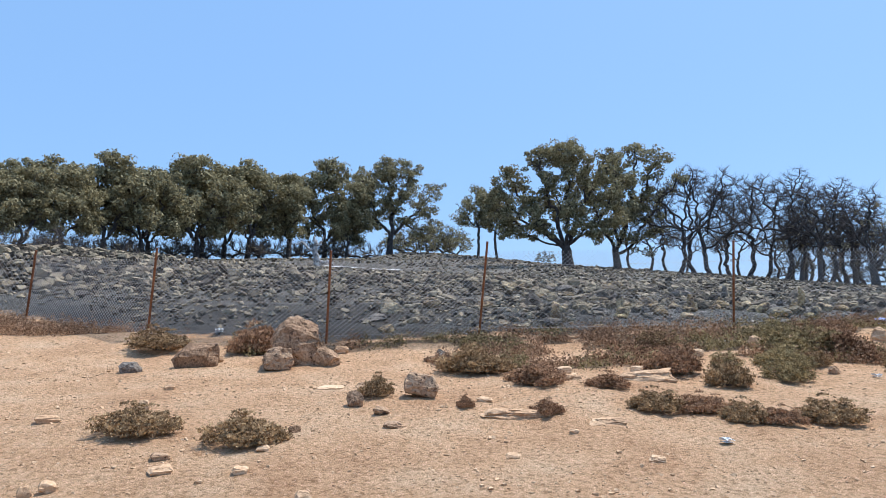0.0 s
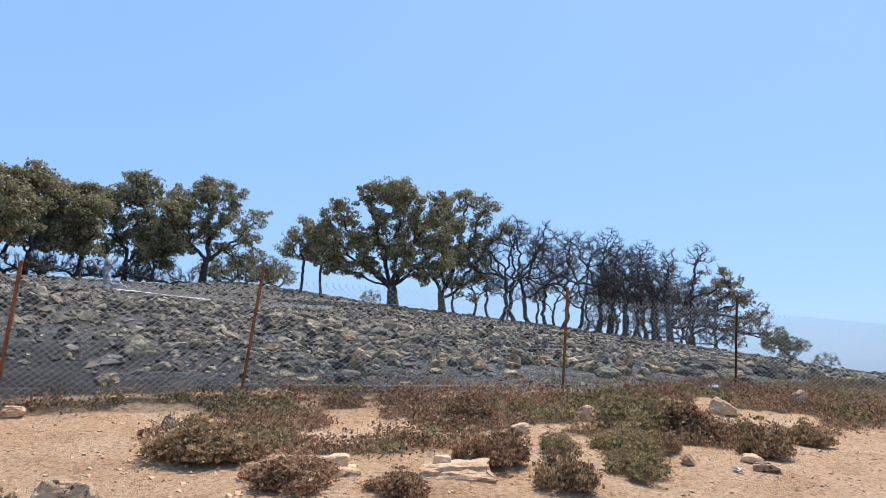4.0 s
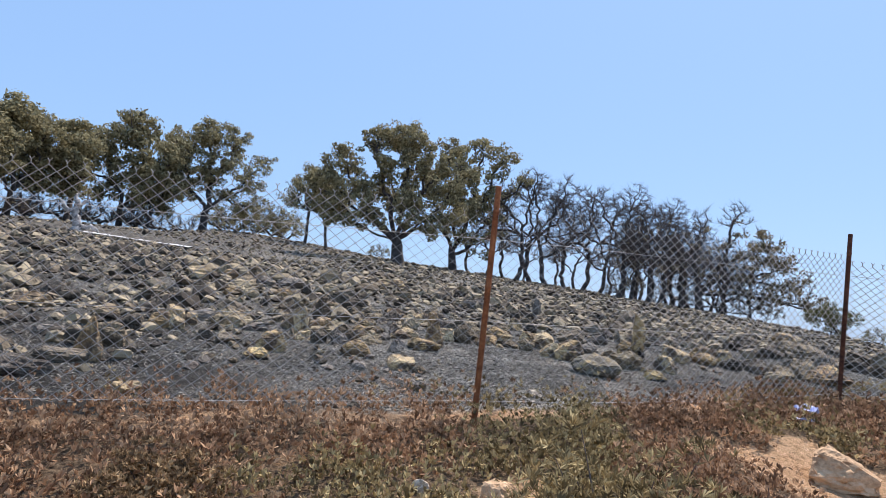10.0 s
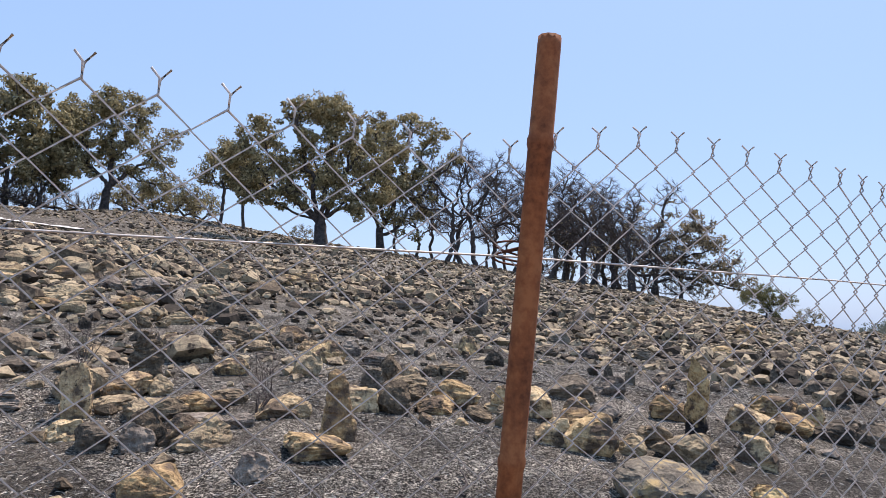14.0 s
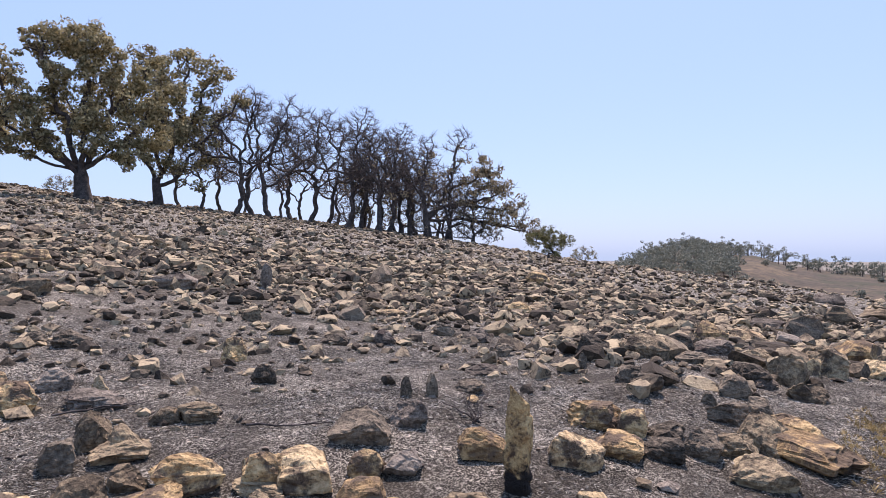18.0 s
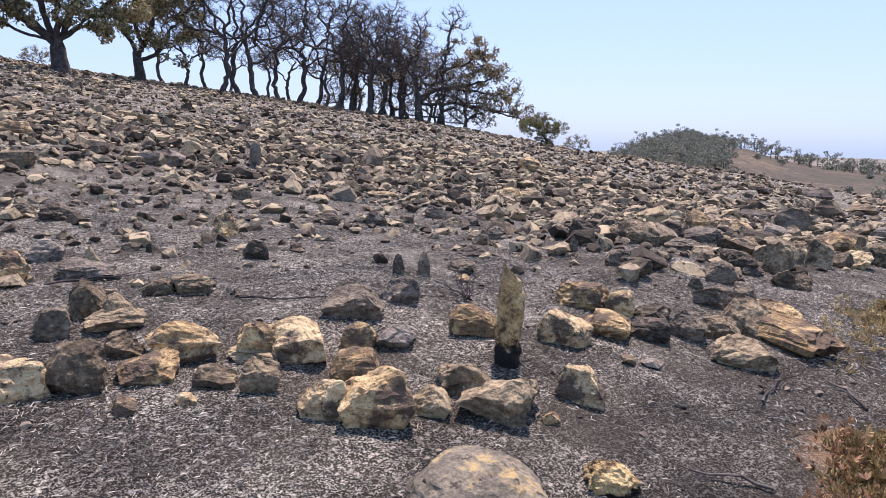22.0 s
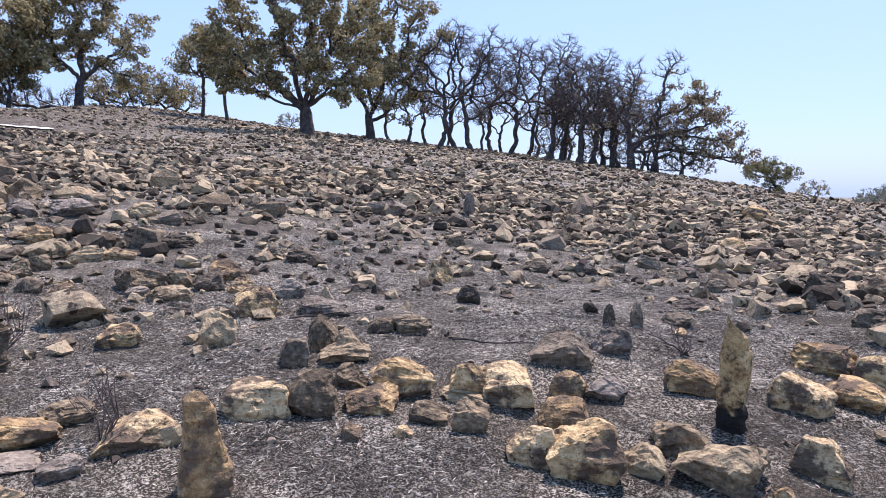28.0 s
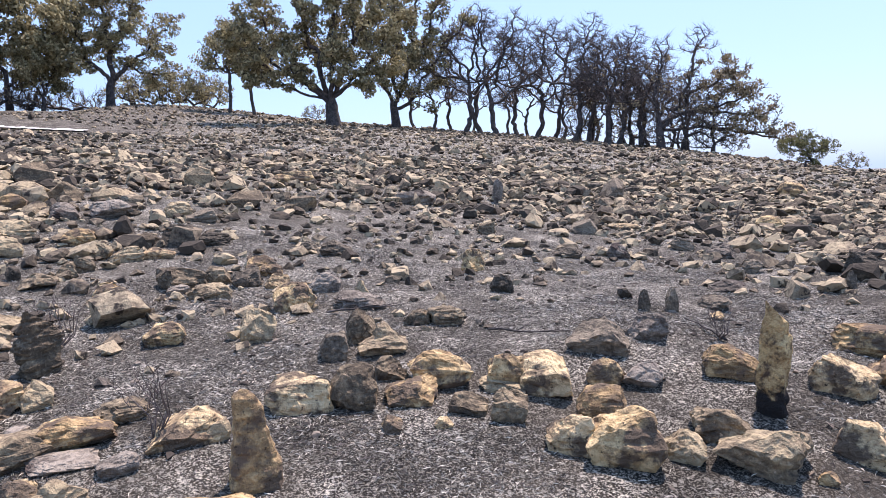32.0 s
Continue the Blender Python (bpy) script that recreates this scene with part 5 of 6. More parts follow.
def build_gravel():
    shapes = [stone_shape(0, 700 + k) for k in range(12)]

    def strew(name, label, x, y, lo, hi, material):
        z, pieces = height(x, y), []
        w = np.exp(rng.uniform(math.log(lo), math.log(hi), len(x)) * rng.uniform(0.85, 1, len(x)) ** -0.5)
        for i in range(len(x)):
            v, f = shapes[i % 12]
            s = w[i] * np.array([1, rng.uniform(0.6, 1), rng.uniform(0.35, 0.7)])
            pieces.append((((v - (0, 0, 0.35)) * s) @ turn_z(rng.uniform(0, 6.3)).T + (x[i], y[i], z[i]), f))
        tagged(new(name, mesh_of(name, *joined(pieces), material)), label, name, kind="stuff")

    x, y = scatter(56000, (-9, 2.0), (12, 13.4), lambda a, b: (b < np.where(a > 7.5, burn_y(a), fence_y(a) + 0.2)) * np.clip(1.7 - np.abs(b - 5.5) / 4, 0.25, 1.4) * np.clip(1.6 - np.abs(a - 1) / 6, 0.3, 1) * (0.3 + 0.9 * vnoise(a / 1.3, b / 0.9, 21) + 0.4 * vnoise(a / 0.3, b / 0.3, 22)))
    strew("gravel", "loose pale pebbles strewn over sandy earth", x, y, 0.005, 0.03, M["gravel"])
    x, y = scatter(9500, (-8, 2.5), (9, 11), lambda a, b: (mat_density(a, b) < 0.2) * np.clip(0.35 + 1.1 * vnoise(a / 1.6, b / 1.1, 24) + 0.6 * vnoise(a / 0.4, b / 0.4, 25), 0, 1))
    strew("fragments", "flat broken sandstone fragments on bare earth", x, y, 0.018, 0.055, M["sand"])
    x, y = scatter(8000, (-3, 11.4), (16, 24), lambda a, b: (b > burn_y(a)) * (0.5 + vnoise(a / 1.5, b / 1.1, 23)) * np.clip(1.3 - np.hypot(a - 6, b - 13) / 12, 0.05, 1))
    strew("stone_chips", "small burnt stone chips in ash", x, y, 0.012, 0.06, M["chips"])


build_gravel()


# ---- trees ----
def grow(lobes, trunk_top, count, step, seed, lean=(0.0, 0.0), reach=2.6, kill=0.75):
    """A branching skeleton that fills lobes (x, y, z, radius): places and the parent of each."""
    g = np.random.default_rng(seed)
    vol = np.array([b[3] ** 2 for b in lobes])
    pts = []
    for b, n in zip(lobes, np.maximum(4, count * vol / vol.sum()).astype(int)):
        d = g.normal(size=(n, 3))
        d *= (g.uniform(0.15, 1, (n, 1)) ** 0.4) / np.linalg.norm(d, axis=1)[:, None]
        pts.append(np.array(b[:3]) + d * b[3] * (1, 1, 0.8))
    goal = np.concatenate(pts)
    n = max(3, int(trunk_top / step))
    bend = 0.05 * trunk_top
    pos = [np.array([lean[0] * q + bend * math.sin(2.2 * q + seed), lean[1] * q + bend * math.sin(2.9 * q + 2 * seed), q * trunk_top - 0.3 * (q == 0)]) for q in np.linspace(0, 1, n)]
    par = [-1] + list(range(n - 1))
    def limb(root, p2, sway, k):
        p0 = pos[root]
        p1 = p0 + (p2 - p0) * (0.55, 0.55, 0.4) + g.normal(size=3) * sway
        long = max(2, int(np.linalg.norm(p2 - p0) / step))
        made = [root]
        for q in np.arange(1, long + 1) / long:
            pos.append((1 - q) ** 2 * p0 + 2 * q * (1 - q) * p1 + q * q * p2 + g.normal(size=3) * 0.06 + 0.1 * np.array([math.sin(5 * q + k), math.cos(4 * q + 2 * k), 0]))
            par.append(made[-1])
            made.append(len(pos) - 1)
        return made

    order = sorted(lobes, key=lambda b: math.atan2(b[0], b[2] - trunk_top + 0.01))
    heads = max(1, round(len(order) / 3.5))
    for k in range(heads):
        part_of = order[k * len(order) // heads:(k + 1) * len(order) // heads]
        mid = np.mean([b[:3] for b in part_of], 0)
        main = limb(n - 1 - (k % 2 if n > 3 else 0), pos[n - 1] + (mid - pos[n - 1]) * 0.6, 0.35, k)
        for m2, b in enumerate(part_of):
            limb(main[len(main) - 1 - m2 % max(1, len(main) // 2)], np.array(b[:3]) - (0, 0, 0.2 * b[3]), 0.3, k + 2 * m2)
    pos, par = np.array(pos), np.array(par)
    first = max(1, n - 1)
    for round_no in range(160):
        tips = pos[first:]
        d = np.linalg.norm(goal[:, None] - tips[None], axis=2)
        near = d.argmin(1)
        dist = d[np.arange(len(goal)), near]
        goal = goal[dist > kill]
        near, dist = near[dist > kill], dist[dist > kill]
        if not len(goal):
            break
        pull = dist < reach
        if not pull.any():
            pull = dist <= dist.min() + 0.5
        add = np.zeros((len(tips), 3))
        way = goal[pull] - tips[near[pull]]
        np.add.at(add, near[pull], way / np.linalg.norm(way, axis=1)[:, None])
        grown = np.unique(near[pull])
        way = add[grown] / (np.linalg.norm(add[grown], axis=1)[:, None] + 1e-6)
        way = way + g.normal(size=way.shape) * 0.28
        way /= np.linalg.norm(way, axis=1)[:, None]
        pos = np.concatenate([pos, tips[grown] + step * way])
        par = np.concatenate([par, grown + first])
        if len(pos) > 3600:
            break
    reach = np.clip((pos[:, 2:3] - 0.8) / 4.0, 0.08, 1)
    for k, (long, far) in enumerate(((2.9, 0.17), (1.15, 0.1))):  # gnarled, wandering limbs
        a = pos * (2 * np.pi / long) + seed * (1.3 + k)
        pos = pos + far * reach * np.stack([np.sin(a[:, 1] + 1.7 * np.sin(a[:, 2])), np.sin(a[:, 2] + 1.3 * np.sin(a[:, 0])), 0.7 * np.sin(a[:, 0] + 1.1 * np.sin(a[:, 1]))], 1)
    return pos, par


def skeleton_mesh(pos, par, tip, power=2.05, most=9.0):
    """Tapered limbs along a skeleton, and the thickness at each place."""
    load = np.zeros(len(pos))
    kids = [[] for _ in pos]
    for i in range(1, len(pos)):
        kids[par[i]].append(i)
    for i in range(len(pos) - 1, -1, -1):
        if not kids[i]:
            load[i] += tip**power
        if i:
            load[par[i]] += load[i]
    r = np.minimum(load ** (1 / power), most)
    pieces, stack = [], [(0, 0)]
    while stack:
        start, origin = stack.pop()
        chain, i = [origin, start] if start != origin else [start], start
        while kids[i]:
            ks = sorted(kids[i], key=lambda k: -r[k])
            stack += [(k, i) for k in ks[1:]]
            i = ks[0]
            chain.append(i)
        if len(chain) < 2:
            continue
        rad = r[chain].copy()
        if start != origin:
            rad[0] = rad[1]
        p = pos[chain]
        if origin == 0 and start == 0:
            rad[0] *= 1.35
            rad[1] *= 1.12
        pieces.append(tube(p, rad, 7 if rad[0] > 0.12 else 4 if rad[0] > 0.04 else 3))
    return joined(pieces), r, kids


def leaf_clumps(places, per, size, radius, seed):
    """Tight clumps of small leaves about each place, each leaf facing out of its clump."""
    g = np.random.default_rng(seed)
    n = len(places)
    wide = radius * g.uniform(0.6, 1.25, n)
    c = places + g.normal(size=(n, 3)) * 0.12
    c, wide = np.repeat(c, per, 0), np.repeat(wide, per)[:, None]
    d = g.normal(size=(len(c), 3))
    d /= np.linalg.norm(d, axis=1)[:, None]
    c = c + d * wide * (1, 1, 0.68) * g.uniform(0.35, 1.0, (len(c), 1)) ** 0.5
    face = d + g.normal(size=d.shape) * 0.55 + (0, 0, 0.2)
    face /= np.linalg.norm(face, axis=1)[:, None]
    u = np.cross(face, g.normal(size=face.shape))
    u /= np.linalg.norm(u, axis=1)[:, None]
    w = np.cross(face, u)
    s = (size * g.uniform(0.6, 1.4, len(c)))[:, None]
    v = np.stack([c - u * s, c + w * s * 0.5, c + u * s, c - w * s * 0.5], 1).reshape(-1, 3)
    a = np.arange(len(c)) * 4
    return v, np.concatenate([np.stack([a, a + 1, a + 2], 1), np.stack([a, a + 2, a + 3], 1)])


def build_tree(lobes, trunk_top, seed, label, count=420, power=2.05, step=0.42, leaf=(0, 0.2, 0.5), leaf_kind="oakleaf", tip=0.028, lean=(0, 0), whips=2, scale=1.0, kill=0.75, name="oak_tree"):
    """A tree at the origin. lobes: x, y, z, radius and how leafy (0 to 1)."""
    pos, par = grow(lobes, trunk_top, count, step, seed, lean, kill=kill)
    (v, f), r, kids = skeleton_mesh(pos, par, tip, power)
    g = np.random.default_rng(seed + 5)
    tree = tagged(new(name), label, "tree")
    part("trunk", mesh_of("trunk", v, f, M["bark"], True), tree, "charred black trunk and limbs")
    ends = np.array([i for i in range(len(pos)) if r[i] < tip * 2.4])
    if whips:
        base = np.repeat(pos[ends], whips, 0)
        along = np.repeat(pos[ends] - pos[par[ends]], whips, 0)
        base = base - along * g.uniform(0, 1, (len(base), 1))
        way = g.normal(size=base.shape) * 0.5 + along / step
        way[:, 2] += 0.25
        way /= np.linalg.norm(way, axis=1)[:, None]
        long = g.uniform(0.3, 0.85, (len(base), 1))
        side = np.cross(way, g.normal(size=base.shape))
        side /= np.linalg.norm(side, axis=1)[:, None]
        up = np.cross(side, way)
        k = tip * 0.6
        bend = base + way * long * 0.55 + side * long * 0.14
        end = base + way * long + side * long * 0.02 + (0, 0, 0.08)
        turns = [side * math.cos(t) + up * math.sin(t) for t in (0, 2.1, 4.2)]
        v = np.stack([base + k * q for q in turns] + [bend + 0.6 * k * q for q in turns] + [end], 1).reshape(-1, 3)
        a = np.arange(len(base))[:, None] * 7
        f = np.concatenate([a + np.array([q]) for q in ((0, 1, 4), (0, 4, 3), (1, 2, 5), (1, 5, 4), (2, 0, 3), (2, 3, 5), (3, 4, 6), (4, 5, 6), (5, 3, 6))])
        tagged(part("twig_spray", mesh_of("twig_spray", v, f, M["twig"]), tree, "bare scorched twigs"), kind="stuff")
    if leaf[0]:
        leafy = np.array([max(((b[4] if np.linalg.norm((pos[i] - b[:3]) / (1, 1, 0.85)) < b[3] * 1.15 else 0) for b in lobes)) for i in ends])
        keep = ends[leafy > g.uniform(0, 1, len(ends))]
        clump = vnoise(pos[keep][:, 0] / 1.3 + seed, pos[keep][:, 2] / 1.3 + pos[keep][:, 1], seed) > -0.26
        v, f = leaf_clumps(pos[keep][clump], leaf[0], leaf[1], leaf[2], seed)
        tagged(part("crown", mesh_of("crown", v, f, M[leaf_kind]), tree, "scorched olive-brown leaves"), kind="stuff")
    return tree


def plant(tree, bearing, far, scale=1.0, spin=0.0, first=False, sink=0.0, lean=0.0):
    """Stand a tree, or a copy of it, at a bearing (degrees to the left of +y) and distance from the fence gap."""
    x, y = 5.3 - far * math.sin(radians(bearing)), 11.5 + far * math.cos(radians(bearing))
    m = pose(x, y, float(height(x, y)) - sink, 0, lean, bearing + spin)
    if first:
        tree.matrix_basis = m @ Matrix.Scale(scale, 4)
        return tree
    ob = copy_thing(tree, m)
    ob.scale = (scale, scale, scale)
    return ob


def plant_at(tree, x, y, scale=1.0, spin=0.0, first=False):
    m = pose(x, y, float(height(x, y)), 0, 0, spin)
    ob = tree if first else copy_thing(tree, m)
    ob.matrix_basis = m
    ob.scale = (scale, scale, scale)
    return ob


LEAFY = "cork oak with charred trunk and scorched olive-brown crown on the ridge"
BARE = "leafless burnt oak with black twisting limbs on the ridge"
oak_head = [(0.0, 0, 12.6, 2.5, 1), (-2.9, 0, 12.2, 2.0, 1), (-5.7, 0, 9.9, 2.2, 1), (-8.0, 1, 7.4, 2.0, 0.9), (-4.9, -1, 6.9, 2.2, 1), (2.1, 0, 10.4, 2.6, 1), (4.6, 1, 11.6, 2.0, 0.9), (3.8, -1, 7.7, 2.4, 0.95), (1.0, 1, 8.2, 2.0, 0.8), (-1.4, -1, 9.2, 2.0, 0.9), (-2.4, 1, 7.6, 1.6, 0.8), (5.6, 0, 8.8, 1.9, 0.9), (-0.4, 2, 6.6, 1.8, 0.9), (-6.9, 0, 8.4, 1.8, 1)]
oak_skirt = [(-2.6, 1, 5.2, 1.4, 0.9), (-4.6, -1, 3.9, 1.5, 1), (-2.4, -1.5, 3.5, 1.2, 1), (0.8, -2, 4.2, 1.2, 0.9), (3.2, -1, 3.6, 1.5, 1), (-6.9, 0, 4.2, 1.3, 0.9), (2.7, -1, 5.0, 1.6, 0.9), (-6.6, 0, 5.4, 1.8, 1), (-3.5, -2, 4.6, 1.4, 1), (5.0, 0, 5.2, 1.9, 1), (0.3, -2, 5.8, 1.6, 0.9)]
oak = build_tree(oak_head + oak_skirt,
                 2.3, 3, "large cork oak with forked charred trunk and scorched olive crown", count=1500, power=1.9, leaf=(56, 0.15, 0.68), tip=0.031)
plant(oak, -7.7, 57, 0.96, first=True)
oak_b = build_tree([(2.5, 0, 12.6, 2.1, 0.7), (4.6, 0, 12.0, 1.8, 0.55), (6.4, 0, 9.8, 2.0, 0.3), (1.4, 0, 9.8, 2.4, 0.95), (3.2, 0, 7.2, 2.3, 0.6), (2.0, -1, 3.2, 1.7, 1), (3.1, -1, 1.7, 1.1, 1), (-0.9, 0, 4.4, 1.8, 1), (0.2, 1, 7.4, 2.0, 0.85), (-1.6, 0, 8.6, 2.0, 0.9), (4.4, 1, 4.6, 1.6, 0.6), (0.4, 0, 12.0, 1.9, 0.8), (-2.6, 0, 6.2, 1.8, 0.9), (-2.8, 0, 10.2, 1.8, 0.9), (1.6, -1, 5.8, 1.8, 0.9)],
                   2.2, 8, "charred cork oak with low leafy branches and a browned top", count=860, power=1.93, leaf=(52, 0.15, 0.68))
plant(oak_b, -12.9, 66, 1.05, first=True)
pair_a = build_tree([(-1.2, 0, 6.6, 2.3, 0.85), (0.7, 0, 8.0, 2.3, 0.9), (1.2, 0, 5.6, 1.9, 0.7), (-1.6, 0, 4.9, 1.3, 0.6)], 2.8, 12, LEAFY, count=360, leaf=(46, 0.15, 0.66))
plant(pair_a, 0.6, 74, first=True)
plant(pair_a, -1.2, 73, 0.96, 150)
gap_oak = build_tree([(-0.2, 0, 12.4, 3.0, 0.9), (-3.5, 0, 10.4, 3.2, 0.95), (2.4, 0, 9.2, 3.2, 0.6), (5.2, 0, 7.6, 2.8, 0.35), (6.6, 0, 10.0, 1.8, 0.35), (-1.6, 0, 7.0, 3.2, 0.9), (4.8, 0, 4.2, 2.8, 0.6), (3.0, 0, 12.6, 2.2, 0.6), (-5.0, 0, 7.4, 2.2, 0.9), (-3.6, 0, 4.6, 2.0, 0.9), (1.8, 0, 5.2, 1.8, 0.5)], 2.6, 17,
                     "burnt cork oak with thin crown and open branches beside the gap", count=900, power=1.98, leaf=(46, 0.16, 0.74), tip=0.031)
plant(gap_oak, 9.3, 77, 0.92, first=True)
full_oak = build_tree([(0, 0, 8.6, 3.0, 1), (-3.2, 0, 7.0, 2.6, 1), (3.2, 0, 7.2, 2.6, 1), (0.5, 1, 5.6, 2.4, 0.9), (-1.8, -1, 9.4, 1.9, 1), (2.0, -1, 9.3, 1.8, 1), (4.8, 0, 4.9, 1.7, 0.9), (-4.9, 0, 5.0, 1.7, 0.9), (2.6, -1, 3.6, 1.6, 0.9), (-2.6, 1, 3.6, 1.6, 0.9)], 2.2, 23, LEAFY, count=620, leaf=(46, 0.18, 0.82))
tall_oak = build_tree([(0.4, 0, 9.6, 2.4, 1), (-2.2, 0, 7.6, 2.5, 1), (2.4, 0, 6.6, 2.7, 1), (-0.4, 1, 5.4, 2.3, 0.8), (-3.9, 0, 5.2, 1.8, 0.9), (4.3, 0, 8.2, 1.5, 0.8), (3.9, 0, 4.0, 1.7, 0.9), (-2.0, 0, 3.4, 1.5, 0.8)], 2.4, 29, LEAFY, count=520, leaf=(46, 0.18, 0.82))
for n, (x, y, size, spin) in enumerate([(-21.5, 71.8, 0.9, 80), (-26.1, 56.2, 0.69, 30), (-27.9, 47.4, 0.62, 260), (-31, 41, 0.55, 190), (-37, 33, 0.55, 20), (-12.5, 84, 0.62, 75), (-30, 66, 0.8, 250), (-24.4, 66, 0.85, 10), (-36, 50, 0.7, 170)]):
    plant_at(full_oak, x, y, size * 1.08, spin, first=n == 0)
for n, (x, y, size, spin) in enumerate([(-15.2, 83.6, 1.08, 0), (-23.5, 61.7, 0.84, 200), (-27.7, 53.2, 0.74, 0), (-28.3, 43.6, 0.50, 60), (-34, 37, 0.55, 300), (-18.3, 77, 0.85, 120), (-25.5, 76, 0.9, 40)]):
    plant_at(tall_oak, x, y, size * 1.08, spin, first=n == 0)
TALL_CROWNS = [
    ([(-4.2, 0, 6.6, 2.2, 0.03), (-1.6, 0, 9.4, 2.2, 0.0), (1.6, 1, 10.2, 2.2, 0.0), (4.4, 0, 7.6, 2.3, 0.02), (2.6, -1, 5.4, 1.6, 0.05)], 0.8, 31, (0.4, 0)),
    ([(-4.0, 0, 7.8, 2.1, 0.0), (3.8, 0, 6.4, 2.2, 0.03), (1.4, 0, 9.6, 2.2, 0.0), (-1.4, 1, 10.4, 1.9, 0.0), (-3.8, 0, 4.8, 1.5, 0.05)], 0.7, 37, (-0.4, 0.2))]
LOW_CROWNS = [
    ([(3.4, 0, 8.6, 2.3, 0.0), (-2.6, 0, 9.2, 2.2, 0.0), (0.6, -1, 10.6, 1.9, 0.0), (4.8, 0, 5.6, 1.8, 0.04), (-4.6, 0, 6.2, 1.8, 0.04)], 1.0, 41, (0.6, 0.1)),
    ([(0.0, 0, 6.4, 2.2, 0.08), (3.2, 0, 4.8, 1.8, 0.1), (-3.0, 0, 5.0, 1.8, 0.08)], 1.1, 43, (0.3, 0))]
bare = [build_tree(lobes, top, seed, BARE, count=760, tip=0.02, lean=lean, whips=7, leaf=(2, 0.16, 0.3), leaf_kind="dryleaf", kill=0.62, power=1.95) for lobes, top, seed, lean in TALL_CROWNS + LOW_CROWNS]
placed = set()
DEAD_TREES = [
    (-16.2, 68, 0.8, 3, 20), (-17.7, 72, 0.7, 1, 100), (-18.9, 66, 1.0, 0, 0), (-20.3, 67, 0.95, 2, 170), (-21.7, 66, 1.05, 1, 10), (-23.4, 69, 0.9, 0, 130), (-25.0, 68, 0.95, 2, 10),
    (-26.5, 70, 0.9, 1, 200), (-28.1, 64, 1.0, 0, 15), (-29.4, 67, 0.88, 2, 80), (-30.7, 66, 0.85, 1, 250), (-31.7, 63, 0.9, 0, 20), (-34.2, 67, 0.8, 1, 60)]
DEAD_TREES_BEHIND = [
    (-19.6, 78, 0.8, 3, 40), (-22.6, 80, 0.85, 3, 90), (-24.3, 78, 0.9, 3, 210), (-27.3, 80, 0.95, 3, 300), (-29.9, 76, 0.95, 3, 20), (-32.3, 74, 0.95, 3, 140), (-35.9, 66, 0.8, 3, 10), (-36.6, 66, 0.62, 3, 200), (-14.6, 78, 0.75, 1, 60)]
for b, far, s, k, spin in DEAD_TREES + DEAD_TREES_BEHIND:
    plant(bare[k], b, far, s * 1.02, spin, first=k not in placed)
    placed.add(k)
thick = build_tree([(0, 0, 5.2, 2.8, 0.12), (1.4, 0, 7.4, 2.2, 0.05), (-1.5, 0, 6.8, 2.0, 0.05)], 1.6, 53, "dense leafless burnt oak with a thicket of black twigs", count=420, tip=0.026, whips=7, leaf=(2, 0.18, 0.35), leaf_kind="dryleaf", kill=0.55)
for n, (b, far, s, spin) in enumerate([(-31.0, 62, 0.95, 0), (-33.6, 64, 0.95, 120), (-29.6, 71, 0.9, 220), (-35.0, 70, 0.85, 40), (-37.2, 63, 0.6, 90)]):
    plant(thick, b, far, s, spin, first=n == 0)
end_oak = build_tree([(3.0, 0, 8.8, 1.9, 0.12), (0, 0, 8.2, 1.9, 0.05), (5.4, 0, 6.5, 1.7, 0.7), (6.8, 0, 4.5, 1.7, 0.8), (8.2, 0, 2.8, 1.6, 0.8), (9.2, 0, 1.2, 1.4, 0.7), (5.0, 0, 4.6, 2.2, 0.35), (2.4, 0, 5.6, 2.2, 0.1), (6.4, 0, 1.8, 1.8, 0.35), (3.6, 0, 2.4, 1.6, 0.1), (-1.6, 0, 6.0, 1.8, 0.05), (10.6, 0, 0.3, 1.0, 0.5), (-3.0, 0, 4.2, 1.6, 0.05)], 2.2, 59,
                     "burnt oak with brown leaves sweeping down one side", count=1000, whips=6, leaf=(30, 0.14, 0.6), leaf_kind="dryleaf", tip=0.026, kill=0.62)
plant(end_oak, -35.1, 61, first=True)
dome = build_tree([(0, 0, 2.4, 2.0, 0.1), (2.4, 0, 2.6, 1.8, 0.35), (-2.4, 0, 2.8, 1.8, 0.05), (0.3, 0.5, 4.8, 2.1, 0.15), (2.2, 0, 5.2, 1.7, 0.4), (-2.0, 0, 5.4, 1.7, 0.05), (0.4, 0, 7.0, 1.7, 0.2), (3.8, 0, 1.4, 1.3, 0.5), (-3.6, 0, 1.4, 1.3, 0.1), (1.6, -1, 0.9, 1.2, 0.2), (-1.4, -1, 0.9, 1.2, 0.1)], 0.9, 61,
                  "broad burnt oak, a dome of dark twigs with few brown leaves", count=900, whips=6, leaf=(14, 0.14, 0.5), leaf_kind="dryleaf", tip=0.024, kill=0.6)
for n, (b, far, s, spin) in enumerate([(-36.9, 61, 0.82, 0), (-39.1, 61, 0.64, 25), (-32.8, 66, 0.9, 120), (-28.6, 72, 0.85, 300)]):
    plant(dome, b, far, s, spin, first=n == 0)
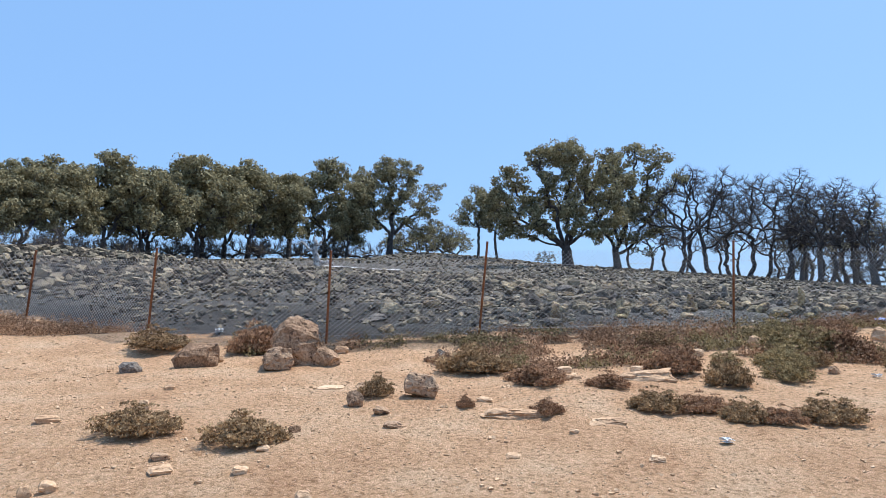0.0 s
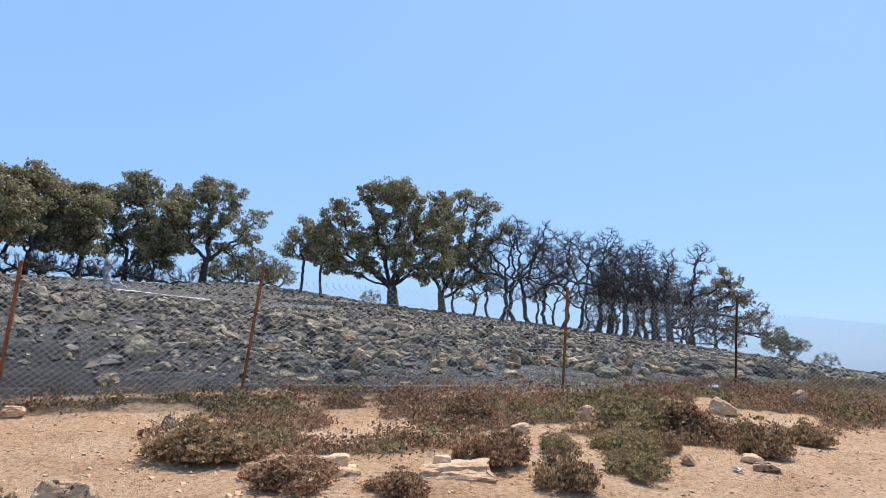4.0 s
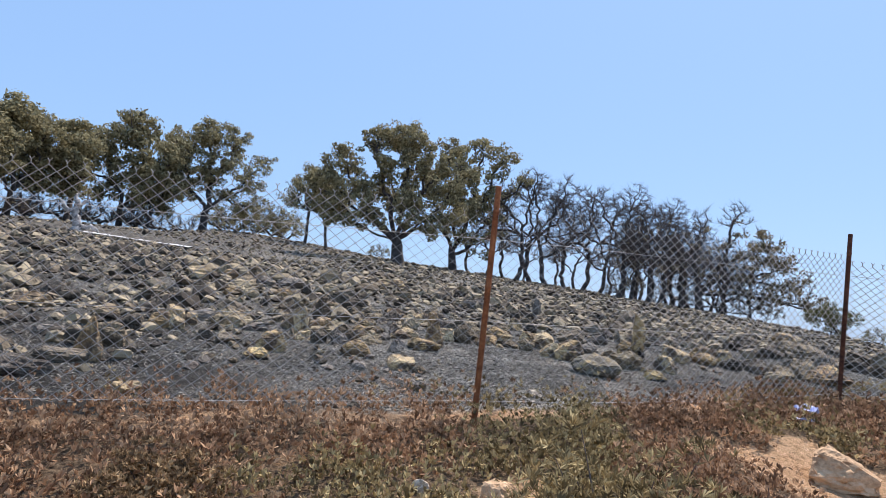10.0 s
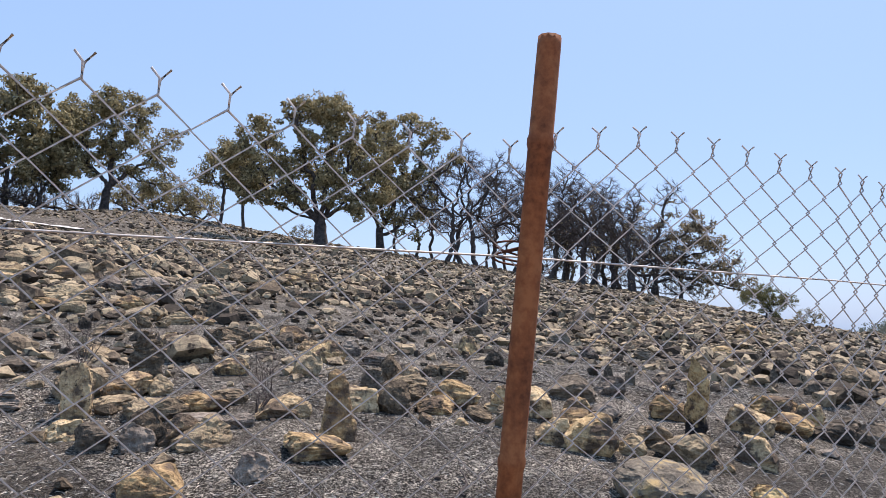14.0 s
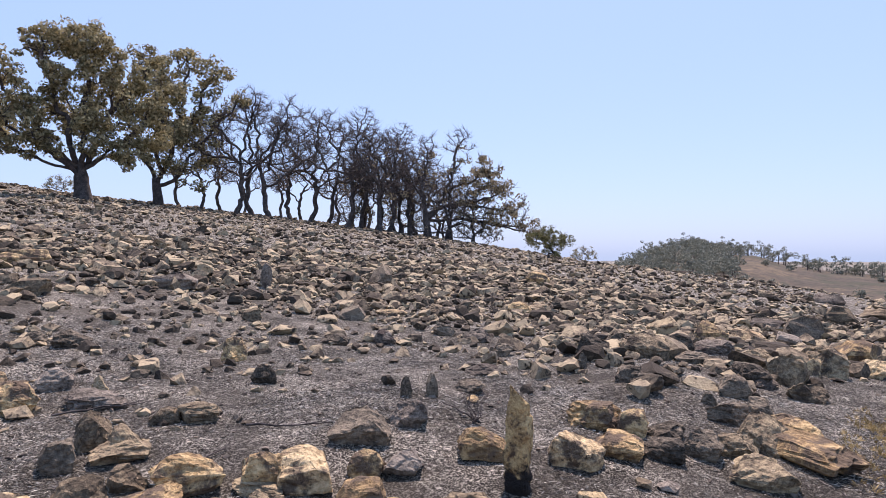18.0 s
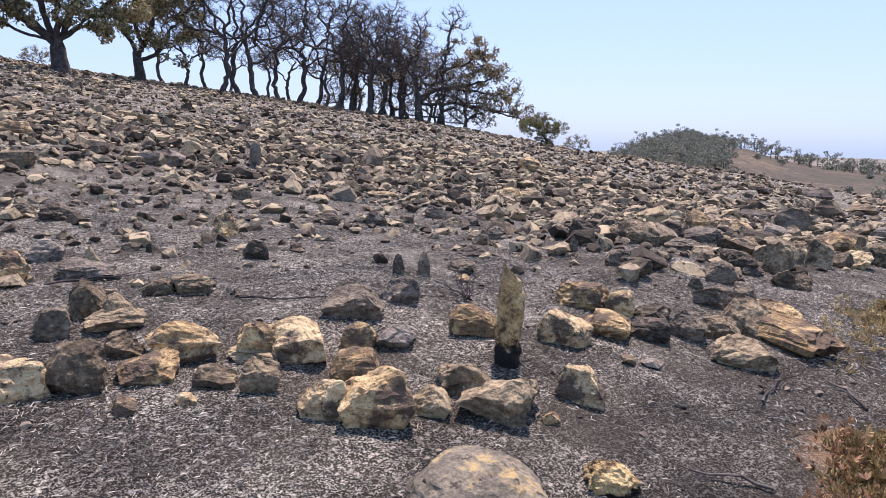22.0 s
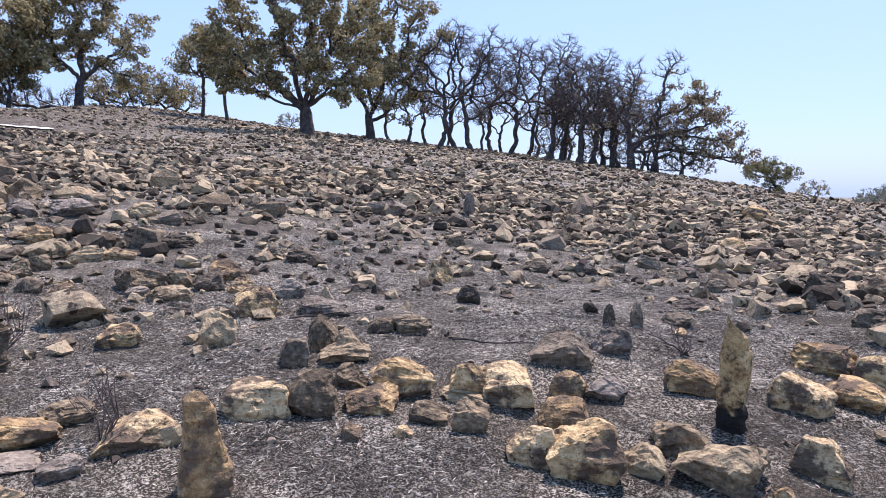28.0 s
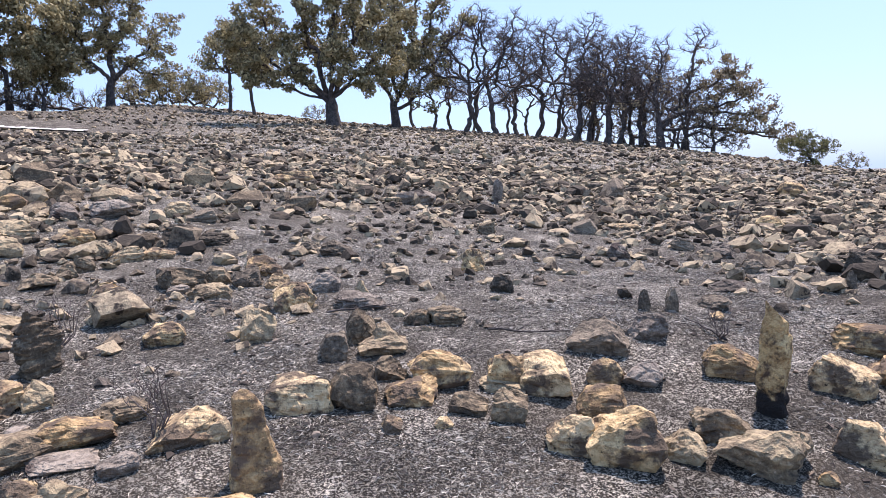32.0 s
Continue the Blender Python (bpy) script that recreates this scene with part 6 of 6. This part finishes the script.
bush = build_tree([(0, 0, 2.0, 1.3, 0.8), (1.4, 0, 1.5, 1.0, 0.7), (-1.4, 0, 1.5, 1.0, 0.8), (0.6, 0.6, 1.0, 0.9, 0.7), (-0.7, -0.4, 1.0, 0.9, 0.7), (2.0, 0, 0.8, 0.7, 0.6), (-2.0, 0, 0.8, 0.7, 0.6)], 0.12, 67, "low scrubby oak bush on the ridge", count=260, step=0.26, leaf=(15, 0.1, 0.34), tip=0.016, kill=0.4, name="oak_bush", whips=3)
for n, (b, far, s, spin) in enumerate([(-48.6, 50, 0.42, 0), (6.4, 88, 1.5, 0), (3.4, 92, 1.7, 120), (4.9, 90, 1.6, 200), (7.8, 86, 1.5, 40), (1.9, 96, 1.6, 300), (-6.2, 74, 0.6, 10)]):
    plant(bush, b, far, s, spin, first=n == 0)
brush = build_tree([(0, 0, 1.1, 1.2, 0.3), (1.7, 0, 0.9, 1.0, 0.2), (-1.7, 0, 0.9, 1.0, 0.3), (0.6, 0.6, 0.6, 0.9, 0.2), (-0.7, -0.4, 0.6, 0.9, 0.2), (2.9, 0, 0.5, 0.7, 0.1), (-2.9, 0, 0.5, 0.7, 0.1)], 0.12, 68, "heap of fallen burnt branches under the oaks", count=260, step=0.26, leaf=(6, 0.1, 0.34), leaf_kind="dryleaf", tip=0.022, kill=0.4, name="burnt_brush", whips=6)
for k in range(14):
    plant(brush, 12 + 2.7 * k, 79 - 2.75 * k, 1.5 - 0.05 * k, 67 * k, first=k == 0)
lone = build_tree([(0, 0, 1.7, 1.05, 1), (1.1, 0, 1.3, 0.85, 1), (-1.0, 0, 1.5, 0.85, 1), (0.3, 0, 0.8, 0.9, 1)], 0.4, 71, "small green leafy oak standing alone on the ridge", count=300, step=0.2, leaf=(60, 0.052, 0.25), leaf_kind="greenleaf", tip=0.014, kill=0.34)
plant(lone, -45.6, 45.5, 0.92, first=True)


# ---- far hill ----
def far_elevation(b):
    """How high, in degrees, the far ridge stands at a bearing."""
    return np.interp(b, [-130, -90, -80, -75.7, -72.6, -70.7, -68.6, -66.6, -64, -62, -60, -57, -54, -51.3, -49, -46, -40, 40], [-2.2, -2.1, -2.0, -1.75, -1.3, -1.15, -0.98, -0.8, -0.35, 0.4, 0.5, 0.95, 0.25, -1.1, -1.9, -2.5, -3, -3])


def build_far_hill():
    b, r = np.meshgrid(np.linspace(-130, -36, 150), np.concatenate([np.linspace(75, 400, 60), np.linspace(430, 4000, 14)]), indexing="ij")
    k = np.clip((r - 90) / 230, 0, 1)
    ridge = 1.2 + 320 * np.tan(np.radians(far_elevation(b)))
    low = np.minimum(-6 - 0.02 * (r - 75), 0) - 4
    z = low + (ridge - low) * k * k * (3 - 2 * k) - np.clip(r - 325, 0, None) * 0.05
    x, y = 5.3 - r * np.sin(np.radians(b)), 11.5 + r * np.cos(np.radians(b))
    z = z + 1.2 * vnoise(x / 24, y / 24, 5) + 0.5 * vnoise(x / 7, y / 7, 6)
    v = np.stack([x.ravel(), y.ravel(), z.ravel()], 1)
    i, j = np.meshgrid(np.arange(b.shape[0] - 1), np.arange(b.shape[1] - 1), indexing="ij")
    a = (i * b.shape[1] + j).ravel()
    f = np.stack([a, a + 1, a + b.shape[1] + 1, a + b.shape[1]], 1)
    dry = surface("dry_hillside", (0.05, 0.043, 0.033), (0.08, 0.064, 0.046), (0.15, 0.112, 0.07), 0.05, 0.5, bump=0.2, third=(0.055, 0.055, 0.035), third_scale=0.09, third_at=0.56, speck=(0.035, 0.035, 0.024), speck_scale=0.35, speck_at=0.6)
    tagged(new("far_hill", mesh_of("far_hill", v, f, dry, True)), "hazy brown hillside beyond the burnt field", "hill", kind="structure")

    def lie(bb, rr):
        kk = np.clip((rr - 90) / 230, 0, 1)
        lo = np.minimum(-6 - 0.02 * (rr - 75), 0) - 4
        return lo + (1.2 + 320 * np.tan(np.radians(far_elevation(bb))) - lo) * kk * kk * (3 - 2 * kk)

    g = np.random.default_rng(91)
    bb, rr = g.uniform(-100, -46, 1500), g.uniform(190, 322, 1500)
    wooded = np.where(bb > -60.5, 0.85, np.where(rr > 300, 0.75, 0.035))
    ok = wooded > g.uniform(0, 1, 1500)
    bb, rr = bb[ok], rr[ok]
    px, py, pz = 5.3 - rr * np.sin(np.radians(bb)), 11.5 + rr * np.cos(np.radians(bb)), lie(bb, rr)
    tall = g.uniform(4.8, 9.5, len(bb)) * np.where((bb < -60.5) & (rr < 300), 0.4, 1.0)
    tops = np.repeat(np.stack([px, py, pz + tall * 0.42], 1), 6, 0) + g.normal(size=(6 * len(bb), 3)) * np.repeat(tall, 6)[:, None] * (0.2, 0.2, 0.17)
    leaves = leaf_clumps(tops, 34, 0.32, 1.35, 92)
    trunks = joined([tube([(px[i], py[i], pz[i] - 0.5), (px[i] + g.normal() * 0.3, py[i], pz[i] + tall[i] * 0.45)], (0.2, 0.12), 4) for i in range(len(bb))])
    tagged(new("far_woods", mesh_of("far_woods", *leaves, M["farleaf"])), "oak woods on the distant hill, haze painted into their grey-green", "woods", kind="stuff")
    tagged(new("far_trunks", mesh_of("far_trunks", *trunks, M["twig"])), "thin dark trunks of the distant woods", "woods", kind="stuff")


build_far_hill()


# ---- dry shrubs ----
def sprigs(places, per, size, spread, rise, seed, broad=0.3, blades=6):
    """Upright tufts of narrow leaves about each place on the ground; the leaves of a tuft share its foot."""
    g = np.random.default_rng(seed)
    c = np.repeat(places, per, 0)
    n = len(c)
    out = g.normal(size=(n, 2)) * spread
    c = c + np.concatenate([out, (np.abs(g.normal(size=(n, 1))) * 0.5 + 0.15) * rise * np.exp(-(out**2).sum(1, keepdims=True) / (2.6 * spread**2))], 1)
    axis = g.normal(size=(n, 3)) * (0.5, 0.5, 0.25) + (0, 0, 1)
    s = (size * g.uniform(0.6, 1.4, n))[:, None]
    rows, faces, a = [c], [], np.arange(n) * (1 + 3 * blades)
    for k in range(blades):
        u = axis + g.normal(size=(n, 3)) * 0.55
        u /= np.linalg.norm(u, axis=1)[:, None]
        w = np.cross(u, g.normal(size=(n, 3)))
        w *= s * broad * 0.5 / np.linalg.norm(w, axis=1)[:, None]
        tip = c + u * s * g.uniform(0.7, 1.15, (n, 1))
        rows += [c + u * s * 0.55 + w, tip, c + u * s * 0.55 - w]
        q = a + 1 + 3 * k
        faces += [np.stack([a, q, q + 1], 1), np.stack([a, q + 1, q + 2], 1)]
    return np.stack(rows, 1).reshape(-1, 3), np.concatenate(faces)


def build_shrub(wide, tall, tufts, size, broad, seed, material, label):
    """A low cushion shrub at the origin: woody stems under a dome of small leaves."""
    g = np.random.default_rng(seed)
    shrub = tagged(new("shrub"), label, "shrub", "low shrubs on the bare earth")
    heads = []
    stems = []
    for k in range(46):
        a, r = g.uniform(0, 2 * np.pi), math.sqrt(g.uniform(0, 1))
        high = tall * (0.3 + 0.7 * (1 - r * r)) * g.uniform(0.55, 1.1) * (1 + 0.25 * math.sin(2 * a + seed))
        r *= wide / 2 * (1 + 0.2 * math.sin(3 * a + seed) + 0.12 * math.sin(5 * a + 2 * seed))
        top = np.array([r * math.cos(a), r * math.sin(a), high])
        mid = top * (0.5, 0.5, 0.45) + g.normal(size=3) * 0.015
        stems.append(tube([np.array([0.1 * top[0], 0.1 * top[1], -0.03]), mid, top], (0.006, 0.004, 0.0015), 4))
        heads += [top, top * (0.9, 0.9, 0.7), top * (0.95, 0.95, 0.4), top * (0.9, 0.9, 0.12)]
    tagged(part("stem_spray", mesh_of("stem_spray", *joined(stems), M["twig"]), shrub, "thin woody stems"), kind="stuff")
    v, f = sprigs(np.array(heads), tufts, size, wide * 0.055, tall * 0.16, seed + 1, broad)
    v[:, 2] = np.maximum(v[:, 2], -0.01)
    tagged(part("foliage", mesh_of("foliage", v, f, material), shrub), kind="stuff")
    return shrub


def set_down(ob, x, y, sx, sz, spin, first):
    m = pose(x, y, float(height(x, y)), 0, 0, spin)
    if not first:
        ob = copy_thing(ob, m)
    ob.matrix_basis = m
    ob.scale = (sx, sx, sz)
    return ob


cushion = [build_shrub(1.0, 0.34, 19, 0.042, 0.34, 201, M["mat"], "low reddish-brown cushion shrub on sandy earth"),
           build_shrub(1.0, 0.36, 19, 0.042, 0.34, 202, M["shrubleaf"], "low olive-brown cushion shrub on sandy earth"),
           build_shrub(1.0, 0.6, 24, 0.045, 0.17, 203, M["mat_green"], "rounded dry olive shrub with fine twigs"),
           build_shrub(1.0, 0.4, 16, 0.05, 0.2, 204, M["straw"], "straw-brown dry shrub beside charred ground")]
used = set()
SHRUBS = [
    (-2.65, 5.75, 0.62, 0.22, 1), (-1.63, 5.45, 0.58, 0.22, 1), (-0.71, 7.05, 0.32, 0.2, 1), (0.2, 6.45, 0.16, 0.11, 0), (1.04, 7.7, 0.66, 0.22, 0), (1.84, 7.5, 0.45, 0.16, 0), (2.91, 8.25, 0.56, 0.3, 0),
    (3.21, 7.6, 0.46, 0.3, 1), (4.12, 8.0, 0.5, 0.32, 2), (2.05, 6.45, 0.46, 0.18, 1), (2.42, 6.4, 0.42, 0.16, 0), (2.7, 6.02, 0.36, 0.18, 1), (2.95, 5.9, 0.3, 0.14, 0), (3.45, 6.0, 0.5, 0.2, 1), (0.95, 6.2, 0.28, 0.12, 0)]
SHRUBS_BY_FENCE = [
    (-4.46, 10.3, 0.8, 0.32, 1), (-2.88, 10.2, 0.78, 0.42, 0), (0.37, 8.6, 0.85, 0.3, 1), (0.3, 8.5, 0.5, 0.28, 1), (5.15, 9.75, 0.92, 0.6, 2), (4.45, 8.75, 0.6, 0.34, 2), (3.68, 8.75, 0.36, 0.26, 2),
    (5.85, 9.75, 0.7, 0.34, 0), (3.27, 10.35, 0.5, 0.22, 1), (6.5, 9.5, 0.32, 0.28, 2), (7.2, 9.3, 0.5, 0.26, 1), (6.1, 8.7, 0.5, 0.34, 1), (4.9, 8.75, 0.34, 0.2, 1)]
for x, y, w, tall, k in SHRUBS + SHRUBS_BY_FENCE:
    set_down(cushion[k], x, y, w * 1.15, tall / (0.34, 0.36, 0.6, 0.4)[k] * 0.85, 37 * x + 90 * y, k not in used)
    used.add(k)
for x, y, w, tall in [(11.4, 13.3, 0.5, 0.2), (11.9, 13.15, 0.5, 0.2), (10.9, 12.8, 0.5, 0.2), (12.6, 13.0, 0.6, 0.2)]:
    set_down(cushion[3], x, y, w * 1.1, tall / 0.4, 50 * x + 20 * y, 3 not in used)
    used.add(3)


def build_mat():
    x, y = scatter(40000, (-14, 8), (14, 13.6), mat_density)
    p = np.stack([x, y, height(x, y) - 0.01], 1)
    hue = vnoise(x / 0.9, y / 0.7, 33) + 0.3 * vnoise(x / 0.2, y / 0.2, 34)
    for name, pick, material, label in (("shrub_mat", hue < 0.15, M["mat"], "dry reddish-brown mat of low shrubs along the fence"), ("shrub_mat", hue >= 0.15, M["mat_green"], "olive-brown mat of low shrubs along the fence")):
        v, f = sprigs(p[pick], 9, 0.033, 0.05, 0.19, 301, 0.32, 5)
        tagged(new(name, mesh_of(name, v, f, material)), label, "shrubs", kind="stuff")


build_mat()


def straw_density(x, y):
    near = np.clip((burn_y(x) - y) / 0.15, 0, 1) * np.clip((x - 7.3) / 0.5, 0, 1) * np.clip((9.5 - x) / 0.6, 0, 1)
    strip = 0.8 * np.exp(-(((x - 11.1) / 0.75) ** 2) - (((y - 13.15) / 0.3) ** 2)) + 0.5 * np.exp(-(((x - 12.6) / 0.6) ** 2) - (((y - 13.3) / 0.25) ** 2))
    thin = 0.22 * (x > 8.2) * (y > 11.9) * (y < burn_y(x))
    return np.clip(near + strip + thin, 0, 1) * np.clip(0.7 + 1.2 * vnoise(x / 0.4, y / 0.4, 36), 0, 1)


def build_straw():
    x, y = scatter(16000, (7, 11.9), (16, 13.8), straw_density)
    v, f = sprigs(np.stack([x, y, height(x, y) - 0.01], 1), 8, 0.042, 0.035, 0.06, 302, 0.16, 5)
    tagged(new("dry_straw", mesh_of("dry_straw", v, f, M["straw"])), "brown dry straw and low scrub beside the burnt ground", "scrub", kind="stuff")


build_straw()


# ---- ash, stubble, sticks ----
def build_stubble():
    def keep(a, b):
        return (b > burn_y(a) + 0.1) * np.clip(0.45 + 1.2 * vnoise(a / 0.6, b / 0.6, 41), 0, 1) * np.clip(1.3 - np.hypot((a - 5.6) * 0.85, b - 13) / 6.5, 0, 1)

    for name, count, material, label, size in (("ash_flakes", 640000, M["flake"], "pale ash flakes and burnt straw over black soil", 0.0125), ("charred_stubble", 260000, M["bark"], "black charred grass stubble", 0.02)):
        x, y = scatter(count, (-1, 11.6), (14, 20), keep)
        p = np.stack([x, y, height(x, y) + 0.003], 1)
        g = np.random.default_rng(len(name))
        n = len(p)
        u = g.normal(size=(n, 3)) * (1, 1, 0.45)
        u /= np.linalg.norm(u, axis=1)[:, None]
        w = np.cross(u, (0, 0, 1.0)) + g.normal(size=(n, 3)) * 0.2
        s = (size * g.uniform(0.5, 1.8, n))[:, None]
        v = np.stack([p - u * s, p + w * s * 0.13 + (0, 0, 0.003), p + u * s], 1).reshape(-1, 3)
        tagged(new(name, mesh_of(name, v, np.arange(3 * n).reshape(-1, 3), material)), label, "ash", kind="stuff")


build_stubble()


def burnt_shrub(x, y, tall, seed):
    g = np.random.default_rng(seed)
    pieces = []
    for _ in range(8):
        a, lean = g.uniform(0, 2 * np.pi), g.uniform(0.1, 0.6)
        way = np.array([math.cos(a) * lean, math.sin(a) * lean, 1])
        stem = np.array([way * s * tall * g.uniform(0.8, 1.1) + (0.03 * math.sin(9 * s + a), 0.03 * math.cos(7 * s), 0) for s in (0, 0.35, 0.7, 1)])
        pieces.append(tube(stem, (0.004, 0.003, 0.002, 0.0008), 4))
        for _ in range(5):
            k = g.uniform(0.35, 0.95)
            q = stem[0] + (stem[-1] - stem[0]) * k
            b = g.normal(size=3) * 0.5 + (0, 0, 0.6)
            pieces.append(tube([q, q + b * tall * 0.12, q + b * tall * 0.24 + g.normal(size=3) * 0.02], (0.0025, 0.0018, 0.0006), 3))
    ob = tagged(new("burnt_shrub", mesh_of("burnt_shrub", *joined(pieces), M["twig"])), "leafless burnt shrub of thin black twigs in ash", "shrub", "burnt shrubs in the ash")
    ob.matrix_world = pose(x, y, float(height(x, y)) - 0.02, 0, 0, g.uniform(0, 360))


def stick(x, y, long, spin, seed):
    g = np.random.default_rng(seed)
    t = np.linspace(-0.5, 0.5, 7)
    c, s = math.cos(radians(spin)), math.sin(radians(spin))
    off = np.cumsum(g.normal(size=7)) * 0.012
    px, py = x + (t * c * long - off * s), y + (t * s * long + off * c)
    pts = np.stack([px, py, height(px, py) + 0.012 + 0.02 * g.uniform(0, 1, 7)], 1)
    pieces = [tube(pts, np.linspace(0.008, 0.003, 7), 5)]
    for k in (2, 4):
        way = np.array([math.cos(radians(spin + 40 * (3 - k))), math.sin(radians(spin + 40 * (3 - k))), 0.25]) * long * 0.25
        pieces.append(tube([pts[k], pts[k] + way * 0.5, pts[k] + way], (0.004, 0.003, 0.0012), 4))
    tagged(new("charred_stick", mesh_of("charred_stick", *joined(pieces), M["bark"], True)), "thin charred forked stick lying in ash", "stick", "charred sticks")


burnt_shrub(4.87, 14.40, 0.34, 1)
burnt_shrub(3.70, 15.60, 0.4, 2)
burnt_shrub(4.13, 15.95, 0.35, 3)
burnt_shrub(7.95, 14.75, 0.22, 4)
burnt_shrub(12.6, 20.0, 0.5, 5)
stick(8.76, 13.13, 0.55, 15, 1)
stick(9.12, 12.95, 0.4, 60, 2)
stick(6.9, 15.2, 0.5, -20, 3)
stick(6.05, 16.1, 0.6, 10, 4)
stick(7.6, 12.75, 0.35, 130, 5)
stick(5.75, 13.35, 0.3, 70, 6)
stick(6.3, 14.9, 0.35, 35, 7)
stick(7.9, 14.9, 0.4, 100, 8)


def build_stump():
    """A burnt-out tree: a pale broken stump and the streak of white ash where the trunk lay."""
    x, y = -10.6, 54.6
    z = float(height(x, y))
    g = np.random.default_rng(5)

    def limb(points, radii, sides):
        p = np.array(points)
        t = np.linspace(0, len(p) - 1, 4 * len(p))
        p = np.stack([np.interp(t, np.arange(len(p)), p[:, k]) for k in range(3)], 1) + g.normal(size=(len(t), 3)) * 0.05
        return tube(p * 0.85 + (x, y, z), 0.68 * np.interp(t, np.arange(len(radii)), radii) * g.uniform(0.75, 1.25, len(t)), sides)

    pieces = [limb([(0, 0, -0.2), (0.1, 0, 0.6), (-0.2, 0, 1.4), (-0.1, 0.1, 2.2), (-0.35, 0.1, 3.0)], (0.75, 0.42, 0.34, 0.26, 0.1), 8),
              limb([(-0.15, 0, 1.5), (-0.8, 0, 1.8), (-1.5, 0.2, 2.5), (-2.2, 0.2, 2.3)], (0.24, 0.2, 0.14, 0.05), 6),
              limb([(-0.1, 0, 2.0), (0.5, 0, 2.5), (0.7, 0.1, 3.1)], (0.2, 0.14, 0.05), 6),
              limb([(0.2, 0, 0.3), (1.0, -0.2, 0.5), (1.7, -0.3, 0.1)], (0.34, 0.26, 0.12), 6)]
    tagged(new("dead_stump", mesh_of("dead_stump", *joined(pieces), M["ash_bark"], True)), "ash-whitened dead tree stump with broken limbs", "stump")
    t = np.linspace(0, 1, 60)
    lx, ly = x + 0.6 + 6.4 * t, y - 0.4 + 2.0 * t
    rows = []
    for s in np.linspace(-1, 1, 9):
        rag = 0.8 + 0.15 * np.sin(8 * t) + 0.12 * np.sin(37 * t + 3 * s) + 0.12 * np.sin(71 * t - 2 * s)
        wx, wy = lx + 0.05 * np.sin(9 * t + s), ly + s * rag * (1.9 - 0.9 * t)
        rows.append(np.stack([wx, wy, height(wx, wy) + 0.05 * (1 - s * s) * (0.6 + 0.5 * np.sin(23 * t + 2 * s)) + 0.1], 1))
    v = np.concatenate(rows)
    i, j = np.meshgrid(np.arange(8), np.arange(59), indexing="ij")
    a = (i * 60 + j).ravel()
    tagged(new("ash_streak", mesh_of("ash_streak", v, np.stack([a, a + 1, a + 61, a + 60], 1), M["ash"], True)), "streak of white ash where a fallen trunk burnt away", "ash")


M["ash_bark"] = surface("ash_whitened_bark", (0.08, 0.072, 0.068), (0.34, 0.32, 0.30), (0.62, 0.60, 0.57), 2.5, 18, bump=0.6)
build_stump()


# ---- litter ----
def litter(name, x, y, wide, material, label, seed, lift=0.02):
    """A crumpled scrap of thin plastic."""
    g = np.random.default_rng(seed)
    n = 9
    u, w = np.meshgrid(np.linspace(-0.5, 0.5, n), np.linspace(-0.5, 0.5, n))
    z = 0.22 * np.abs(vnoise(u * 4 + seed, w * 4, seed)) + 0.12 * np.abs(vnoise(u * 9, w * 9 + seed, seed))
    edge = 1 + 0.25 * vnoise(u * 3 + 5, w * 3, seed + 1)
    top = np.stack([u * wide * edge, w * wide * 0.7 * edge, z * wide * 3 + lift], -1).reshape(-1, 3)
    low = top * (0.9, 0.9, 0.4)
    i, j = np.meshgrid(np.arange(n - 1), np.arange(n - 1), indexing="ij")
    a = (i * n + j).ravel()
    f = np.stack([a, a + 1, a + n + 1, a + n], 1)
    v = np.concatenate([top, low])
    ob = new(name, mesh_of(name, v, np.concatenate([f, f[:, ::-1] + n * n]), M[material]))
    ob.matrix_world = pose(x, y, float(height(x, y)), 0, 0, g.uniform(0, 360))
    tagged(ob, label, "litter", "scraps of litter")


litter("plastic_bag", 7.6, 11.5, 0.15, "plastic", "crumpled blue and white plastic bag among dry shrubs", 1, 0.1)
litter("plastic_scrap", -3.81, 11.2, 0.16, "paper", "crumpled white plastic scrap beside the fence", 2, 0.03)
litter("plastic_scrap", 2.79, 6.0, 0.09, "paper", "white plastic scrap caught under a low shrub", 3, 0.02)
litter("paper_scrap", 4.74, 9.68, 0.1, "paper", "small white paper scrap on sandy earth", 4)
litter("paper_scrap", 5.19, 8.0, 0.1, "paper", "torn white plastic scrap on sandy earth", 5)
litter("paper_scrap", 2.24, 5.35, 0.1, "paper", "small white scrap on bare sandy earth", 6)
